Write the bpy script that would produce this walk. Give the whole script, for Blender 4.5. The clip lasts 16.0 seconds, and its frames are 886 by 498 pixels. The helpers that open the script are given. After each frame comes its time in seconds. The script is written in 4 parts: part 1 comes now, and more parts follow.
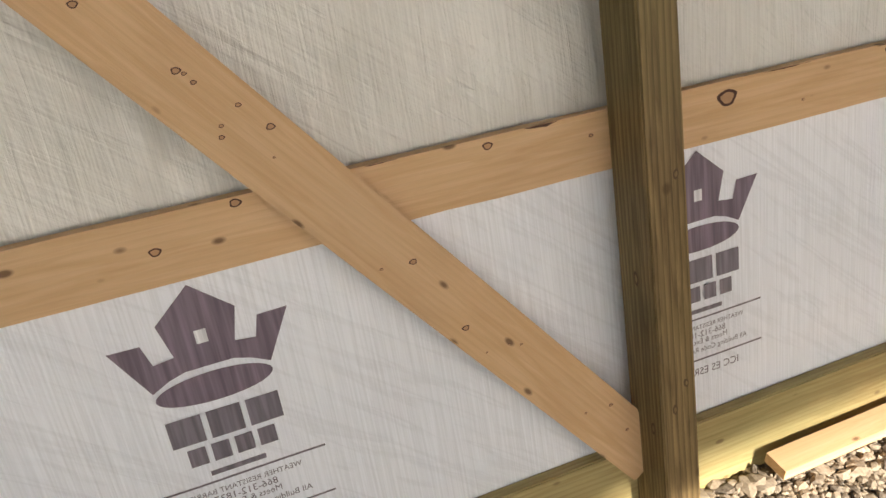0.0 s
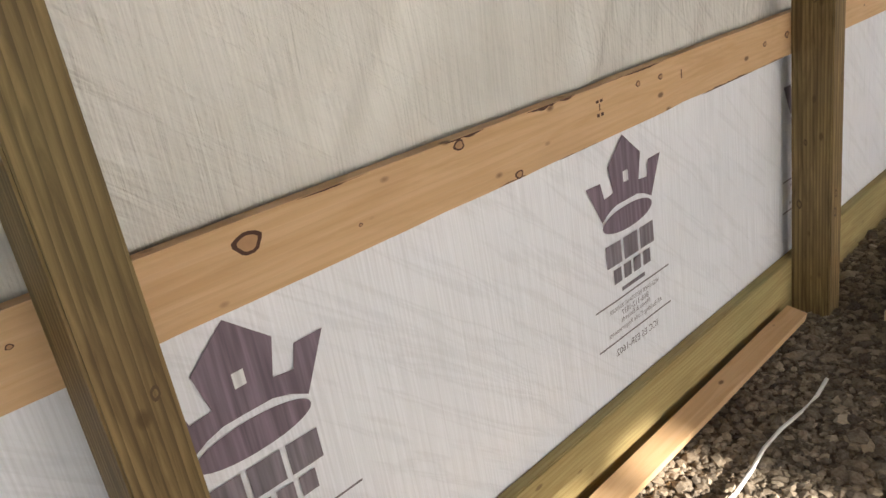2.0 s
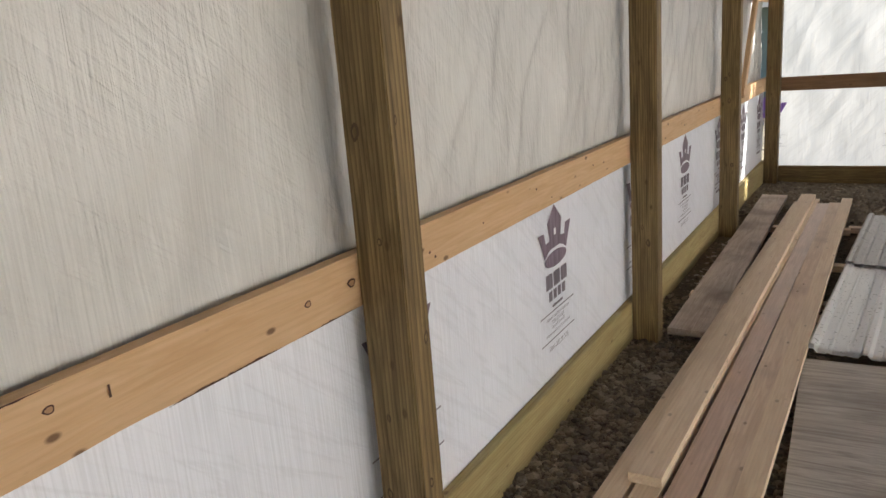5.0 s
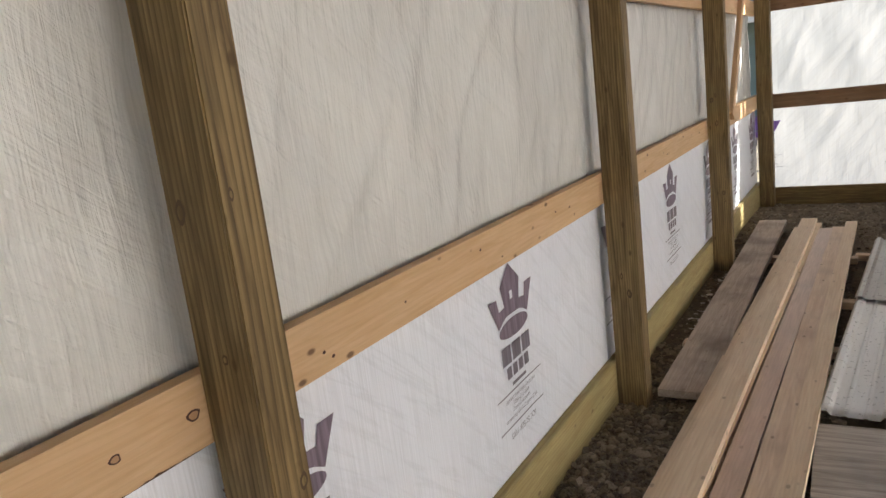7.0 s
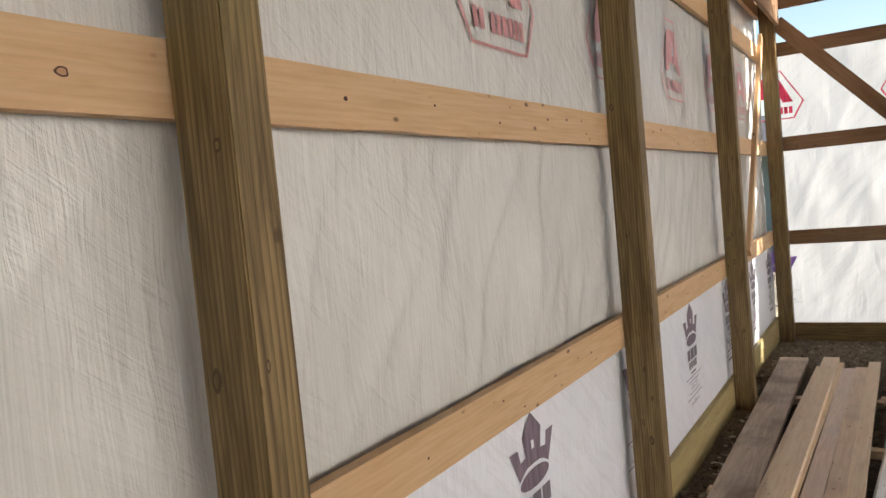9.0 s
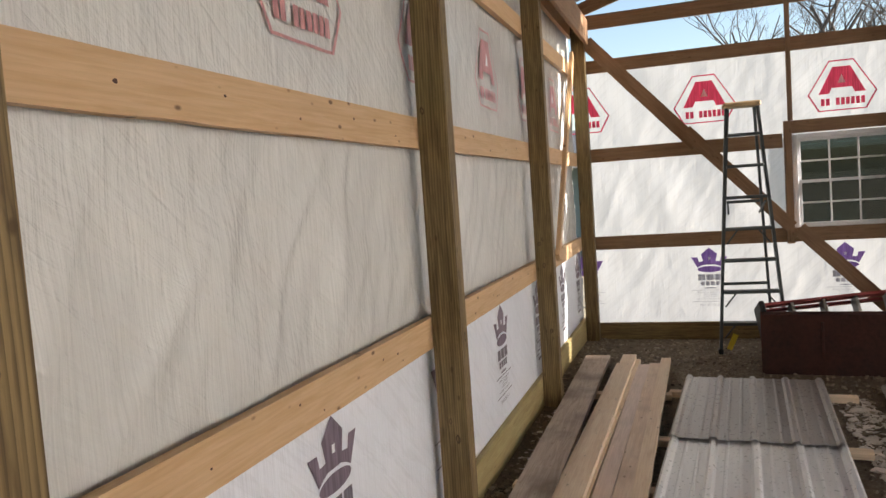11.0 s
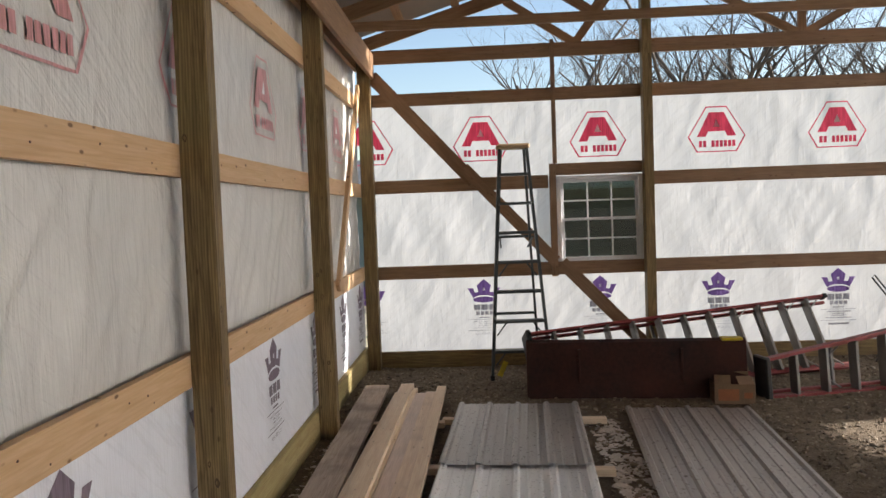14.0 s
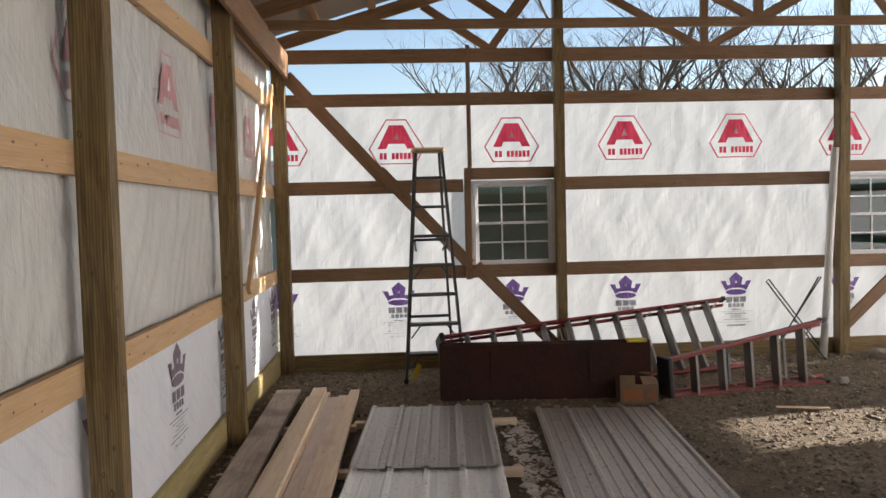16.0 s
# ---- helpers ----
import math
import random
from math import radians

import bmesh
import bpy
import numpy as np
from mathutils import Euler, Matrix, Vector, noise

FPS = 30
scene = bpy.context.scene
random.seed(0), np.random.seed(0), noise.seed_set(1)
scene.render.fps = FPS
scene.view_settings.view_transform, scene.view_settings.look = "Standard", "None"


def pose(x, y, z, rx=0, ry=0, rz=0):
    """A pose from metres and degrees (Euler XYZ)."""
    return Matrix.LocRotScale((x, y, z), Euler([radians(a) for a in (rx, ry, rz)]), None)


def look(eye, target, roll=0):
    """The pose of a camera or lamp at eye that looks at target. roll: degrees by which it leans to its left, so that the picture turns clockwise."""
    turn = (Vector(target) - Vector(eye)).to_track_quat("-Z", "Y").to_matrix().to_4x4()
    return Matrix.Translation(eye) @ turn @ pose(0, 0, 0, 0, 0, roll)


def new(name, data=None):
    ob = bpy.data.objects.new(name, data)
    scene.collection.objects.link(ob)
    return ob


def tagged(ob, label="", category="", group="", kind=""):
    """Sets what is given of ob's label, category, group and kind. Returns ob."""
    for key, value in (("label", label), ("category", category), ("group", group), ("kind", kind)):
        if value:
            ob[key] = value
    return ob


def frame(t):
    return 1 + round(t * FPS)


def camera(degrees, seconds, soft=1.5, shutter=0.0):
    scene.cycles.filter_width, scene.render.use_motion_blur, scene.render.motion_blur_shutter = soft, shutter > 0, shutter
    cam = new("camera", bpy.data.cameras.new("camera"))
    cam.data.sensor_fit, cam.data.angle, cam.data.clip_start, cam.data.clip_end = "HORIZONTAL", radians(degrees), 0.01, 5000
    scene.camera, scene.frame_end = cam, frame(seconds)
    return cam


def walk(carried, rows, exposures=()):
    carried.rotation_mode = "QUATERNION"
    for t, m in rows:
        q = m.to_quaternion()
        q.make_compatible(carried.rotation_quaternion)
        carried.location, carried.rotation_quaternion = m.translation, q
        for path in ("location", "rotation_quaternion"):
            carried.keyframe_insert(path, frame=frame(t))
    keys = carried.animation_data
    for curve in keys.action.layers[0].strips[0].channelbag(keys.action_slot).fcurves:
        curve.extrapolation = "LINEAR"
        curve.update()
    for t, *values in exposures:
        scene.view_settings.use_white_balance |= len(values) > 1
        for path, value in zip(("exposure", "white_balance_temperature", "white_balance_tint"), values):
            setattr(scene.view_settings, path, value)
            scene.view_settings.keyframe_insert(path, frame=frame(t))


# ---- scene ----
cam = camera(61.5, 16.0)
PATH = [
    (0, (1.46, -3.331, 1.471), (-0.34, -2.782, 0.792), -9.5),
    (0.5, (1.362, -3.187, 1.461), (-0.352, -2.439, 0.751), -9.8),
    (1, (1.185, -3.046, 1.454), (-0.41, -2.056, 0.763), -10.7),
    (1.5, (1.109, -2.856, 1.446), (-0.382, -1.719, 0.749), -10.2),
    (2, (1.093, -2.655, 1.461), (-0.327, -1.429, 0.77), -10.0),
    (2.5, (1.088, -2.405, 1.468), (-0.186, -1.043, 0.745), -10.7),
    (3, (1.051, -2.138, 1.521), (-0.1, -0.656, 0.829), -10.3),
    (3.5, (1.072, -1.981, 1.56), (-0.041, -0.441, 0.936), -7.8),
    (4, (1.144, -1.838, 1.595), (0.039, -0.274, 1.016), -5.1),
    (4.5, (1.15, -1.689, 1.588), (0.061, -0.103, 1.042), -4.4),
    (5, (1.143, -1.454, 1.602), (0.137, 0.202, 1.108), -4.5),
    (5.2, (1.167, -1.369, 1.602), (0.168, 0.296, 1.121), -4.9),
    (7.3, (1.093, -0.867, 1.605), (0.073, 0.807, 1.205), -7.1),
    (7.5, (1.095, -0.895, 1.657), (0.063, 0.785, 1.325), -6.3),
    (8, (1.095, -0.909, 1.718), (0.03, 0.777, 1.561), -5.0),
    (8.2, (1.081, -0.907, 1.722), (0.022, 0.785, 1.597), -5.0),
    (10.3, (1.107, -0.881, 1.687), (0.125, 0.857, 1.558), -4.7),
    (10.5, (1.116, -0.855, 1.677), (0.217, 0.926, 1.538), -4.6),
    (11, (1.16, -0.821, 1.695), (0.522, 1.07, 1.554), -4.0),
    (11.5, (1.191, -0.803, 1.702), (0.759, 1.147, 1.596), -3.0),
    (12, (1.23, -0.788, 1.708), (0.937, 1.189, 1.626), -2.3),
    (12.5, (1.238, -0.799, 1.727), (1.023, 1.189, 1.658), -0.8),
    (13, (1.267, -0.834, 1.736), (1.143, 1.162, 1.682), -0.0),
    (13.5, (1.286, -0.795, 1.72), (1.212, 1.202, 1.648), -0.9),
    (14, (1.277, -0.79, 1.727), (1.179, 1.205, 1.627), -2.1),
    (14.5, (1.261, -0.783, 1.715), (1.086, 1.206, 1.59), -2.7),
    (15, (1.251, -0.768, 1.7), (1.065, 1.218, 1.555), -2.2),
    (15.5, (1.263, -0.786, 1.718), (1.152, 1.207, 1.593), -1.7),
    (16, (1.33, -0.795, 1.728), (1.447, 1.199, 1.629), -1.4),
]
walk(cam, [(t, look(eye, target, roll)) for t, eye, target, roll in PATH],
     exposures=[(0.0, 1.8, 6850, 10), (2.0, 1.9, 6700, 10), (4.0, 1.9, 6500, 10), (5.0, 1.9, 6450, 10), (8.0, 1.95, 6500, 11),
                (11.0, 1.85, 6600, 12), (12.5, 1.68, 6500, 12), (16.0, 1.66, 6450, 12)])

# ---- world, sun ----
SUN_EL, SUN_AZ = radians(18.0), radians(98)      # azimuth measured from -y towards +x
to_sun = Vector((math.sin(SUN_AZ) * math.cos(SUN_EL), -math.cos(SUN_AZ) * math.cos(SUN_EL), math.sin(SUN_EL)))
world = bpy.data.worlds.new("world")
scene.world = world
world.use_nodes = True
sky = world.node_tree.nodes.new("ShaderNodeTexSky")
sky.sky_type, sky.sun_disc = "NISHITA", False
sky.sun_elevation, sky.sun_rotation = SUN_EL, math.atan2(to_sun.x, to_sun.y)
world.node_tree.links.new(sky.outputs[0], world.node_tree.nodes["Background"].inputs[0])
world.node_tree.nodes["Background"].inputs[1].default_value = 0.075
lamp = bpy.data.lights.new("sun", "SUN")
lamp.energy, lamp.angle, lamp.color = 5.0, radians(1.0), (1.0, 0.93, 0.85)
new("sun", lamp).matrix_world = look(to_sun * 40, (0, 0, 0))

# ---- materials ----


class Nodes:
    """A short way to write node trees."""

    def __init__(self, name):
        self.mat = bpy.data.materials.new(name)
        self.mat.use_nodes = True
        self.tree = self.mat.node_tree
        self.bsdf = self.tree.nodes["Principled BSDF"]
        self.out = self.tree.nodes["Material Output"]

    def add(self, kind, **values):
        n = self.tree.nodes.new(kind)
        for k, v in values.items():
            n.inputs[k.replace("_", " ")].default_value = v
        return n

    def link(self, a, b):
        self.tree.links.new(a, b)

    def coords(self, scale, shift=True):
        tc = self.add("ShaderNodeTexCoord")
        mp = self.add("ShaderNodeMapping", Scale=scale)
        src = tc.outputs["Object"]
        if shift:
            oi = self.add("ShaderNodeObjectInfo")
            mul = self.add("ShaderNodeVectorMath")
            mul.operation = "MULTIPLY_ADD"
            cmb = self.add("ShaderNodeCombineXYZ")
            for i in range(3):
                self.link(oi.outputs["Random"], cmb.inputs[i])
            self.link(cmb.outputs[0], mul.inputs[0])
            mul.inputs[1].default_value = (37, 3, 3)
            self.link(src, mul.inputs[2])
            src = mul.outputs[0]
        self.link(src, mp.inputs[0])
        return mp.outputs[0]

    def noise(self, vec, scale, detail=4, rough=0.55, distortion=0.0):
        n = self.add("ShaderNodeTexNoise", Scale=scale, Detail=detail, Roughness=rough, Distortion=distortion)
        self.link(vec, n.inputs["Vector"])
        return n.outputs["Fac"]

    def ramp(self, fac, stops):
        n = self.add("ShaderNodeValToRGB")
        els = n.color_ramp.elements
        while len(els) < len(stops):
            els.new(0.5)
        for e, (p, c) in zip(els, stops):
            e.position, e.color = p, (*c, 1) if len(c) == 3 else c
        self.link(fac, n.inputs[0])
        return n.outputs[0]

    def mix(self, fac, a, b, mode="MIX"):
        n = self.tree.nodes.new("ShaderNodeMix")
        n.data_type, n.blend_type = "RGBA", mode
        for sock, v in ((n.inputs[0], fac), (n.inputs[6], a), (n.inputs[7], b)):
            if isinstance(v, (int, float)):
                sock.default_value = v
            elif isinstance(v, tuple):
                sock.default_value = (*v, 1)
            else:
                self.link(v, sock)
        return n.outputs[2]

    def bump(self, height, strength, dist=0.01):
        n = self.add("ShaderNodeBump", Strength=strength, Distance=dist)
        self.link(height, n.inputs["Height"])
        self.link(n.outputs[0], self.bsdf.inputs["Normal"])

    def done(self, color, rough=0.6, metal=0.0, spec=0.5):
        b = self.bsdf
        if isinstance(color, tuple):
            b.inputs["Base Color"].default_value = (*color, 1)
        else:
            self.link(color, b.inputs["Base Color"])
        if isinstance(rough, (int, float)):
            b.inputs["Roughness"].default_value = rough
        else:
            self.link(rough, b.inputs["Roughness"])
        b.inputs["Metallic"].default_value = metal
        b.inputs["Specular IOR Level"].default_value = spec
        return self.mat


def wood(name, light, dark, knot=(0.10, 0.045, 0.02), knots=0.5, stain=0.25, rough=0.6, stain_color=(0.3, 0.2, 0.13), rings=0.12):
    n = Nodes(name)
    v = n.coords((1, 1, 1))
    warp = n.coords((0.7, 9, 9))
    grain = n.noise(warp, 4.0, 6, 0.6, 1.2)
    fine = n.noise(n.coords((3, 120, 120)), 3.0, 3, 0.6)
    c = n.ramp(grain, [(0.34, dark), (0.62, light)])
    c = n.mix(n.ramp(fine, [(0.35, (0, 0, 0)), (0.7, (1, 1, 1))]), n.mix(0.25, c, dark), c)
    wave = n.add("ShaderNodeTexWave", Scale=30.0, Distortion=14.0, Detail=2.0, Detail_Scale=0.1)
    wave.wave_type, wave.rings_direction, wave.wave_profile = "RINGS", "X", "SAW"
    n.link(n.coords((0.16, 1, 1)), wave.inputs["Vector"])
    line = n.ramp(wave.outputs["Fac"], [(0.45, (0, 0, 0)), (0.95, (rings,) * 3)])
    c = n.mix(line, c, tuple(x * 0.55 for x in dark))
    blot = n.noise(v, 2.2, 3, 0.5)
    c = n.mix(n.ramp(blot, [(0.5, (0, 0, 0)), (0.75, (stain, stain, stain))]), c, stain_color)
    if knots:
        vo = n.add("ShaderNodeTexVoronoi", Scale=1.0, Randomness=1.0)
        n.link(n.coords((7, 14, 9)), vo.inputs["Vector"])
        halo = n.ramp(vo.outputs["Distance"], [(0.0, (1, 1, 1)), (0.07, (1, 1, 1)), (0.13, (0, 0, 0))])
        c = n.mix(n.mix(1.0, halo, (knots, knots, knots), "MULTIPLY"), c, knot)
    n.bump(n.mix(0.5, grain, fine), 0.25, 0.003)
    return n.done(c, rough, 0, 0.3)


def plain(name, color, rough=0.5, metal=0.0, vary=0.2, scale=8.0, bump=0.1, spec=0.5):
    n = Nodes(name)
    v = n.coords((1, 1, 1))
    a = n.noise(v, scale, 5)
    b = n.noise(v, scale * 9, 3)
    lo = tuple(c * (1 - vary) for c in color)
    hi = tuple(min(1, c * (1 + vary)) for c in color)
    c = n.ramp(n.mix(0.35, a, b), [(0.3, lo), (0.7, hi)])
    r = n.ramp(a, [(0.3, (rough * 0.85,) * 3), (0.7, (min(1, rough * 1.15),) * 3)])
    n.bump(b, bump, 0.004)
    return n.done(c, r, metal, spec)


def film(name, color, axis, through_light, rough=0.32, tint=(0.9, 0.9, 0.9), wrinkle=0.35, crease_tone=0.93, relief=0.02):
    """Woven house wrap: a glossy film with fine ribs, dents and creases; it lets some light through."""
    n = Nodes(name)
    rib = n.coords((1, 190, 3.5) if axis == "y" else (190, 1, 3.5), False)
    ribs = n.noise(rib, 1.0, 2, 0.5)
    fold = n.noise(n.coords((1, 7, 2.2) if axis == "y" else (7, 1, 2.2), False), 1.5, 4, 0.5, 0.8)
    blot = n.noise(n.coords((1, 1, 1), False), 2.0, 3)
    dots = n.add("ShaderNodeTexVoronoi", Scale=190.0)
    n.link(n.coords((1, 1, 1), False), dots.inputs["Vector"])
    pucker = n.noise(n.coords((1, 34, 3.0) if axis == "y" else (34, 1, 3.0), False), 1.0, 3, 0.6, 1.2)
    lo = tuple(c * 0.87 for c in color)
    c = n.ramp(n.mix(0.3, ribs, blot), [(0.36, lo), (0.60, color)])
    # slanting creases, their shading drawn into the colour as darker lines
    tc = n.add("ShaderNodeTexCoord")
    turn = n.add("ShaderNodeMapping", Rotation=(0.7, 0, 0) if axis == "y" else (0, 0.75, 0))
    n.link(tc.outputs["Object"], turn.inputs[0])
    stretch = n.add("ShaderNodeMapping", Scale=(1.3, 1.3, 15))
    n.link(turn.outputs[0], stretch.inputs[0])
    slant = n.noise(stretch.outputs[0], 1.6, 3, 0.6, 0.6)
    crease = n.ramp(slant, [(0.52, (1, 1, 1)), (0.60, (crease_tone, crease_tone, crease_tone)), (0.66, (1, 1, 1))])
    c = n.mix(1.0, c, crease, "MULTIPLY")
    fold = n.mix(0.4, fold, slant)
    fold = n.mix(0.22, fold, pucker)
    h = n.mix(0.05, fold, n.mix(0.3, ribs, dots.outputs["Distance"]))
    n.bump(h, wrinkle, relief)
    mat = n.done(c, rough, 0, 0.5)
    if through_light:
        tr = n.add("ShaderNodeBsdfTranslucent")
        n.link(n.mix(1.0, n.mix(1.0, n.ramp(ribs, [(0.3, (0.93,) * 3), (0.7, (1, 1, 1))]), tint, "MULTIPLY"), crease, "MULTIPLY"), tr.inputs["Color"])
        n.link(n.bsdf.inputs["Normal"].links[0].from_socket, tr.inputs["Normal"])
        mx = n.add("ShaderNodeMixShader", Fac=through_light)
        n.link(n.bsdf.outputs[0], mx.inputs[1])
        n.link(tr.outputs[0], mx.inputs[2])
        n.link(mx.outputs[0], n.out.inputs["Surface"])
    return mat


def ink(name, color, through_light=0.0):
    n = Nodes(name)
    rib = n.noise(n.coords((90, 90, 4), False), 1.0, 2)
    c = n.ramp(rib, [(0.35, tuple(v * 0.8 for v in color)), (0.7, tuple(min(1, v * 1.35 + 0.02) for v in color))])
    mat = n.done(c, 0.5)
    if through_light:
        tr = n.add("ShaderNodeBsdfTranslucent")
        n.link(c, tr.inputs["Color"])
        mx = n.add("ShaderNodeMixShader", Fac=through_light)
        n.link(n.bsdf.outputs[0], mx.inputs[1])
        n.link(tr.outputs[0], mx.inputs[2])
        n.link(mx.outputs[0], n.out.inputs["Surface"])
    return mat


def soil():
    n = Nodes("gravel ground")
    v = n.coords((1, 1, 1), False)
    a, b, d = n.noise(v, 0.6, 5), n.noise(v, 9.0, 6, 0.65), n.noise(v, 60.0, 4, 0.7)
    c = n.ramp(n.mix(0.5, b, d), [(0.32, (0.075, 0.054, 0.036)), (0.55, (0.21, 0.165, 0.115)), (0.75, (0.40, 0.335, 0.245))])
    c = n.mix(n.ramp(a, [(0.4, (0, 0, 0)), (0.7, (0.6, 0.6, 0.6))]), c, (0.11, 0.085, 0.06))
    # dry grass past the barn's walls
    sep = n.add("ShaderNodeSeparateXYZ")
    n.link(v, sep.inputs[0])
    past = None
    for axis, centre, half in (("X", 4.85, 5.2), ("Y", 0.0, 8.2)):
        off = n.add("ShaderNodeMath")
        off.operation = "SUBTRACT"
        off.inputs[1].default_value = centre
        n.link(sep.outputs[axis], off.inputs[0])
        far = n.add("ShaderNodeMath")
        far.operation = "ABSOLUTE"
        n.link(off.outputs[0], far.inputs[0])
        cut = n.add("ShaderNodeMath")
        cut.operation = "GREATER_THAN"
        cut.inputs[1].default_value = half
        n.link(far.outputs[0], cut.inputs[0])
        if past is None:
            past = cut.outputs[0]
        else:
            both = n.add("ShaderNodeMath")
            both.operation = "MAXIMUM"
            n.link(past, both.inputs[0])
            n.link(cut.outputs[0], both.inputs[1])
            past = both.outputs[0]
    grass = n.ramp(n.mix(0.5, a, b), [(0.35, (0.34, 0.29, 0.19)), (0.65, (0.52, 0.46, 0.34))])
    c = n.mix(past, c, grass)
    n.bump(n.mix(0.5, b, d), 0.9, 0.03)
    return n.done(c, 0.9, 0, 0.2)


def stones():
    n = Nodes("gravel stones")
    g = n.add("ShaderNodeNewGeometry")
    c = n.ramp(g.outputs["Random Per Island"], [(0.0, (0.06, 0.043, 0.028)), (0.4, (0.15, 0.112, 0.072)), (0.75, (0.28, 0.22, 0.15)), (1.0, (0.44, 0.37, 0.27))])
    d = n.noise(n.coords((1, 1, 1), False), 120, 3)
    c = n.mix(0.35, c, n.ramp(d, [(0.3, (0.08, 0.06, 0.045)), (0.7, (0.4, 0.36, 0.3))]))
    return n.done(c, 0.85, 0, 0.3)


def steel_sheet(name, color):
    n = Nodes(name)
    v = n.coords((6, 0.7, 1))
    a = n.noise(v, 5.0, 4)
    d = n.noise(n.coords((1, 1, 1)), 40, 4)
    c = n.ramp(a, [(0.3, tuple(x * 0.92 for x in color)), (0.7, color)])
    c = n.mix(n.ramp(d, [(0.66, (0, 0, 0)), (0.85, (0.15, 0.15, 0.15))]), c, (0.5, 0.47, 0.42))
    return n.done(c, n.ramp(d, [(0.3, (0.26,) * 3), (0.7, (0.34,) * 3)]), 0.2, 0.5)


SPRUCE = wood("planed spruce", (0.66, 0.45, 0.26), (0.57, 0.365, 0.19), knots=0.8, stain=0.12, rings=0.10)
# end wall wood stands against the light; that shade is in its brown
SPRUCE_SHADED = wood("spruce darkened for backlight", (0.265, 0.16, 0.092), (0.185, 0.105, 0.058), knots=0.6, stain=0.3)
TREATED = wood("pressure treated pine", (0.31, 0.215, 0.095), (0.125, 0.082, 0.036), knot=(0.07, 0.04, 0.015), knots=0.7, stain=0.3, stain_color=(0.16, 0.15, 0.05), rings=0.65)
TREATED_PALE = wood("pale treated pine", (0.44, 0.36, 0.17), (0.32, 0.24, 0.10), knots=0.6, stain=0.3, stain_color=(0.22, 0.25, 0.11), rings=0.3)
PLANK_PALE = wood("pale rough plank", (0.84, 0.69, 0.51), (0.72, 0.55, 0.38), knots=0.4, stain=0.2, stain_color=(0.42, 0.29, 0.2))
PLANK_RED = wood("damp reddish plank", (0.70, 0.54, 0.44), (0.56, 0.41, 0.32), knots=0.3, stain=0.35, stain_color=(0.42, 0.36, 0.32), rough=0.4)
PLANK_TAN = wood("tan rough plank", (0.80, 0.64, 0.48), (0.66, 0.49, 0.35), knots=0.5, stain=0.5, stain_color=(0.38, 0.27, 0.2))
PLANK_GREY = wood("weathered muddy plank", (0.60, 0.50, 0.40), (0.41, 0.32, 0.245), knots=0.3, stain=0.8, stain_color=(0.12, 0.085, 0.06))
PLY = wood("weathered plywood", (0.66, 0.62, 0.56), (0.36, 0.32, 0.28), knots=0.0, stain=0.6, stain_color=(0.13, 0.105, 0.085))
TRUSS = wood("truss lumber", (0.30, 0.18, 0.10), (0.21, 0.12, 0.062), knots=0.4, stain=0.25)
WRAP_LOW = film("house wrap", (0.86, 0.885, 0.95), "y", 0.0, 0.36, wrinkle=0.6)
# same roll as WRAP_LOW; its weaker light is put into the grey
WRAP_UP = film("house wrap greyed for shade", (0.70, 0.69, 0.655), "y", 0.0, 0.25, wrinkle=0.7, relief=0.035, crease_tone=0.985)
WRAP_END = film("house wrap lit from outside", (0.80, 0.80, 0.80), "x", 0.97, 0.4, (0.59, 0.60, 0.60), wrinkle=0.5, crease_tone=0.93, relief=0.012)
WRAP_UNSEEN = film("house wrap of the unseen walls", (0.8, 0.8, 0.8), "y", 0.88, 0.4, (0.93, 0.95, 0.99))
INK_PURPLE = ink("purple print", (0.165, 0.125, 0.165))
INK_GREY = ink("grey print", (0.17, 0.15, 0.18))
INK_WHITE = ink("white print", (0.7, 0.71, 0.74))
INK_FADED = ink("faded red print", (0.50, 0.24, 0.24))
END_PURPLE = ink("purple print on lit wrap", (0.20, 0.11, 0.36), 0.5)
END_GREY = ink("grey print on lit wrap", (0.32, 0.32, 0.36), 0.5)
END_RED = ink("red print on lit wrap", (0.85, 0.06, 0.13), 0.5)
END_WHITE = ink("white print on lit wrap", (0.85, 0.85, 0.85), 0.6)
SOIL, STONES = soil(), stones()
STEEL_PALE = steel_sheet("pale steel siding", (0.80, 0.80, 0.79))
STEEL_BROWN = steel_sheet("taupe steel siding", (0.36, 0.32, 0.29))
STEEL_MID = steel_sheet("grey steel siding", (0.38, 0.355, 0.33))
STEEL_ROOF = plain("steel roofing underside", (0.22, 0.18, 0.155), 0.5, 0.3)
STEEL_OUT = plain("steel siding", (0.4, 0.4, 0.4), 0.5, 0.3)
RUST = plain("rusty steel", (0.038, 0.013, 0.009), 0.75, 0.0, 0.7, 3, 0.35, 0.25)
RED = plain("red fibreglass", (0.24, 0.04, 0.04), 0.5, 0, 0.3, 6)
ALU = plain("dull aluminium", (0.24, 0.23, 0.22), 0.45, 0.7, 0.2)
BLACK = plain("black plastic", (0.015, 0.015, 0.016), 0.5)
LADDER_GREY = plain("grey green fibreglass", (0.05, 0.06, 0.06), 0.45)
LADDER_CAP = plain("tan ladder cap", (0.42, 0.29, 0.15), 0.6)
YELLOW = plain("yellow plastic", (0.6, 0.45, 0.02), 0.5)
CARD = plain("cardboard", (0.17, 0.105, 0.06), 0.8, 0, 0.3)
CARD_PRINT = plain("orange print on cardboard", (0.26, 0.09, 0.035), 0.7)
PVC = plain("white plastic pipe", (0.72, 0.72, 0.70), 0.4, 0, 0.08)
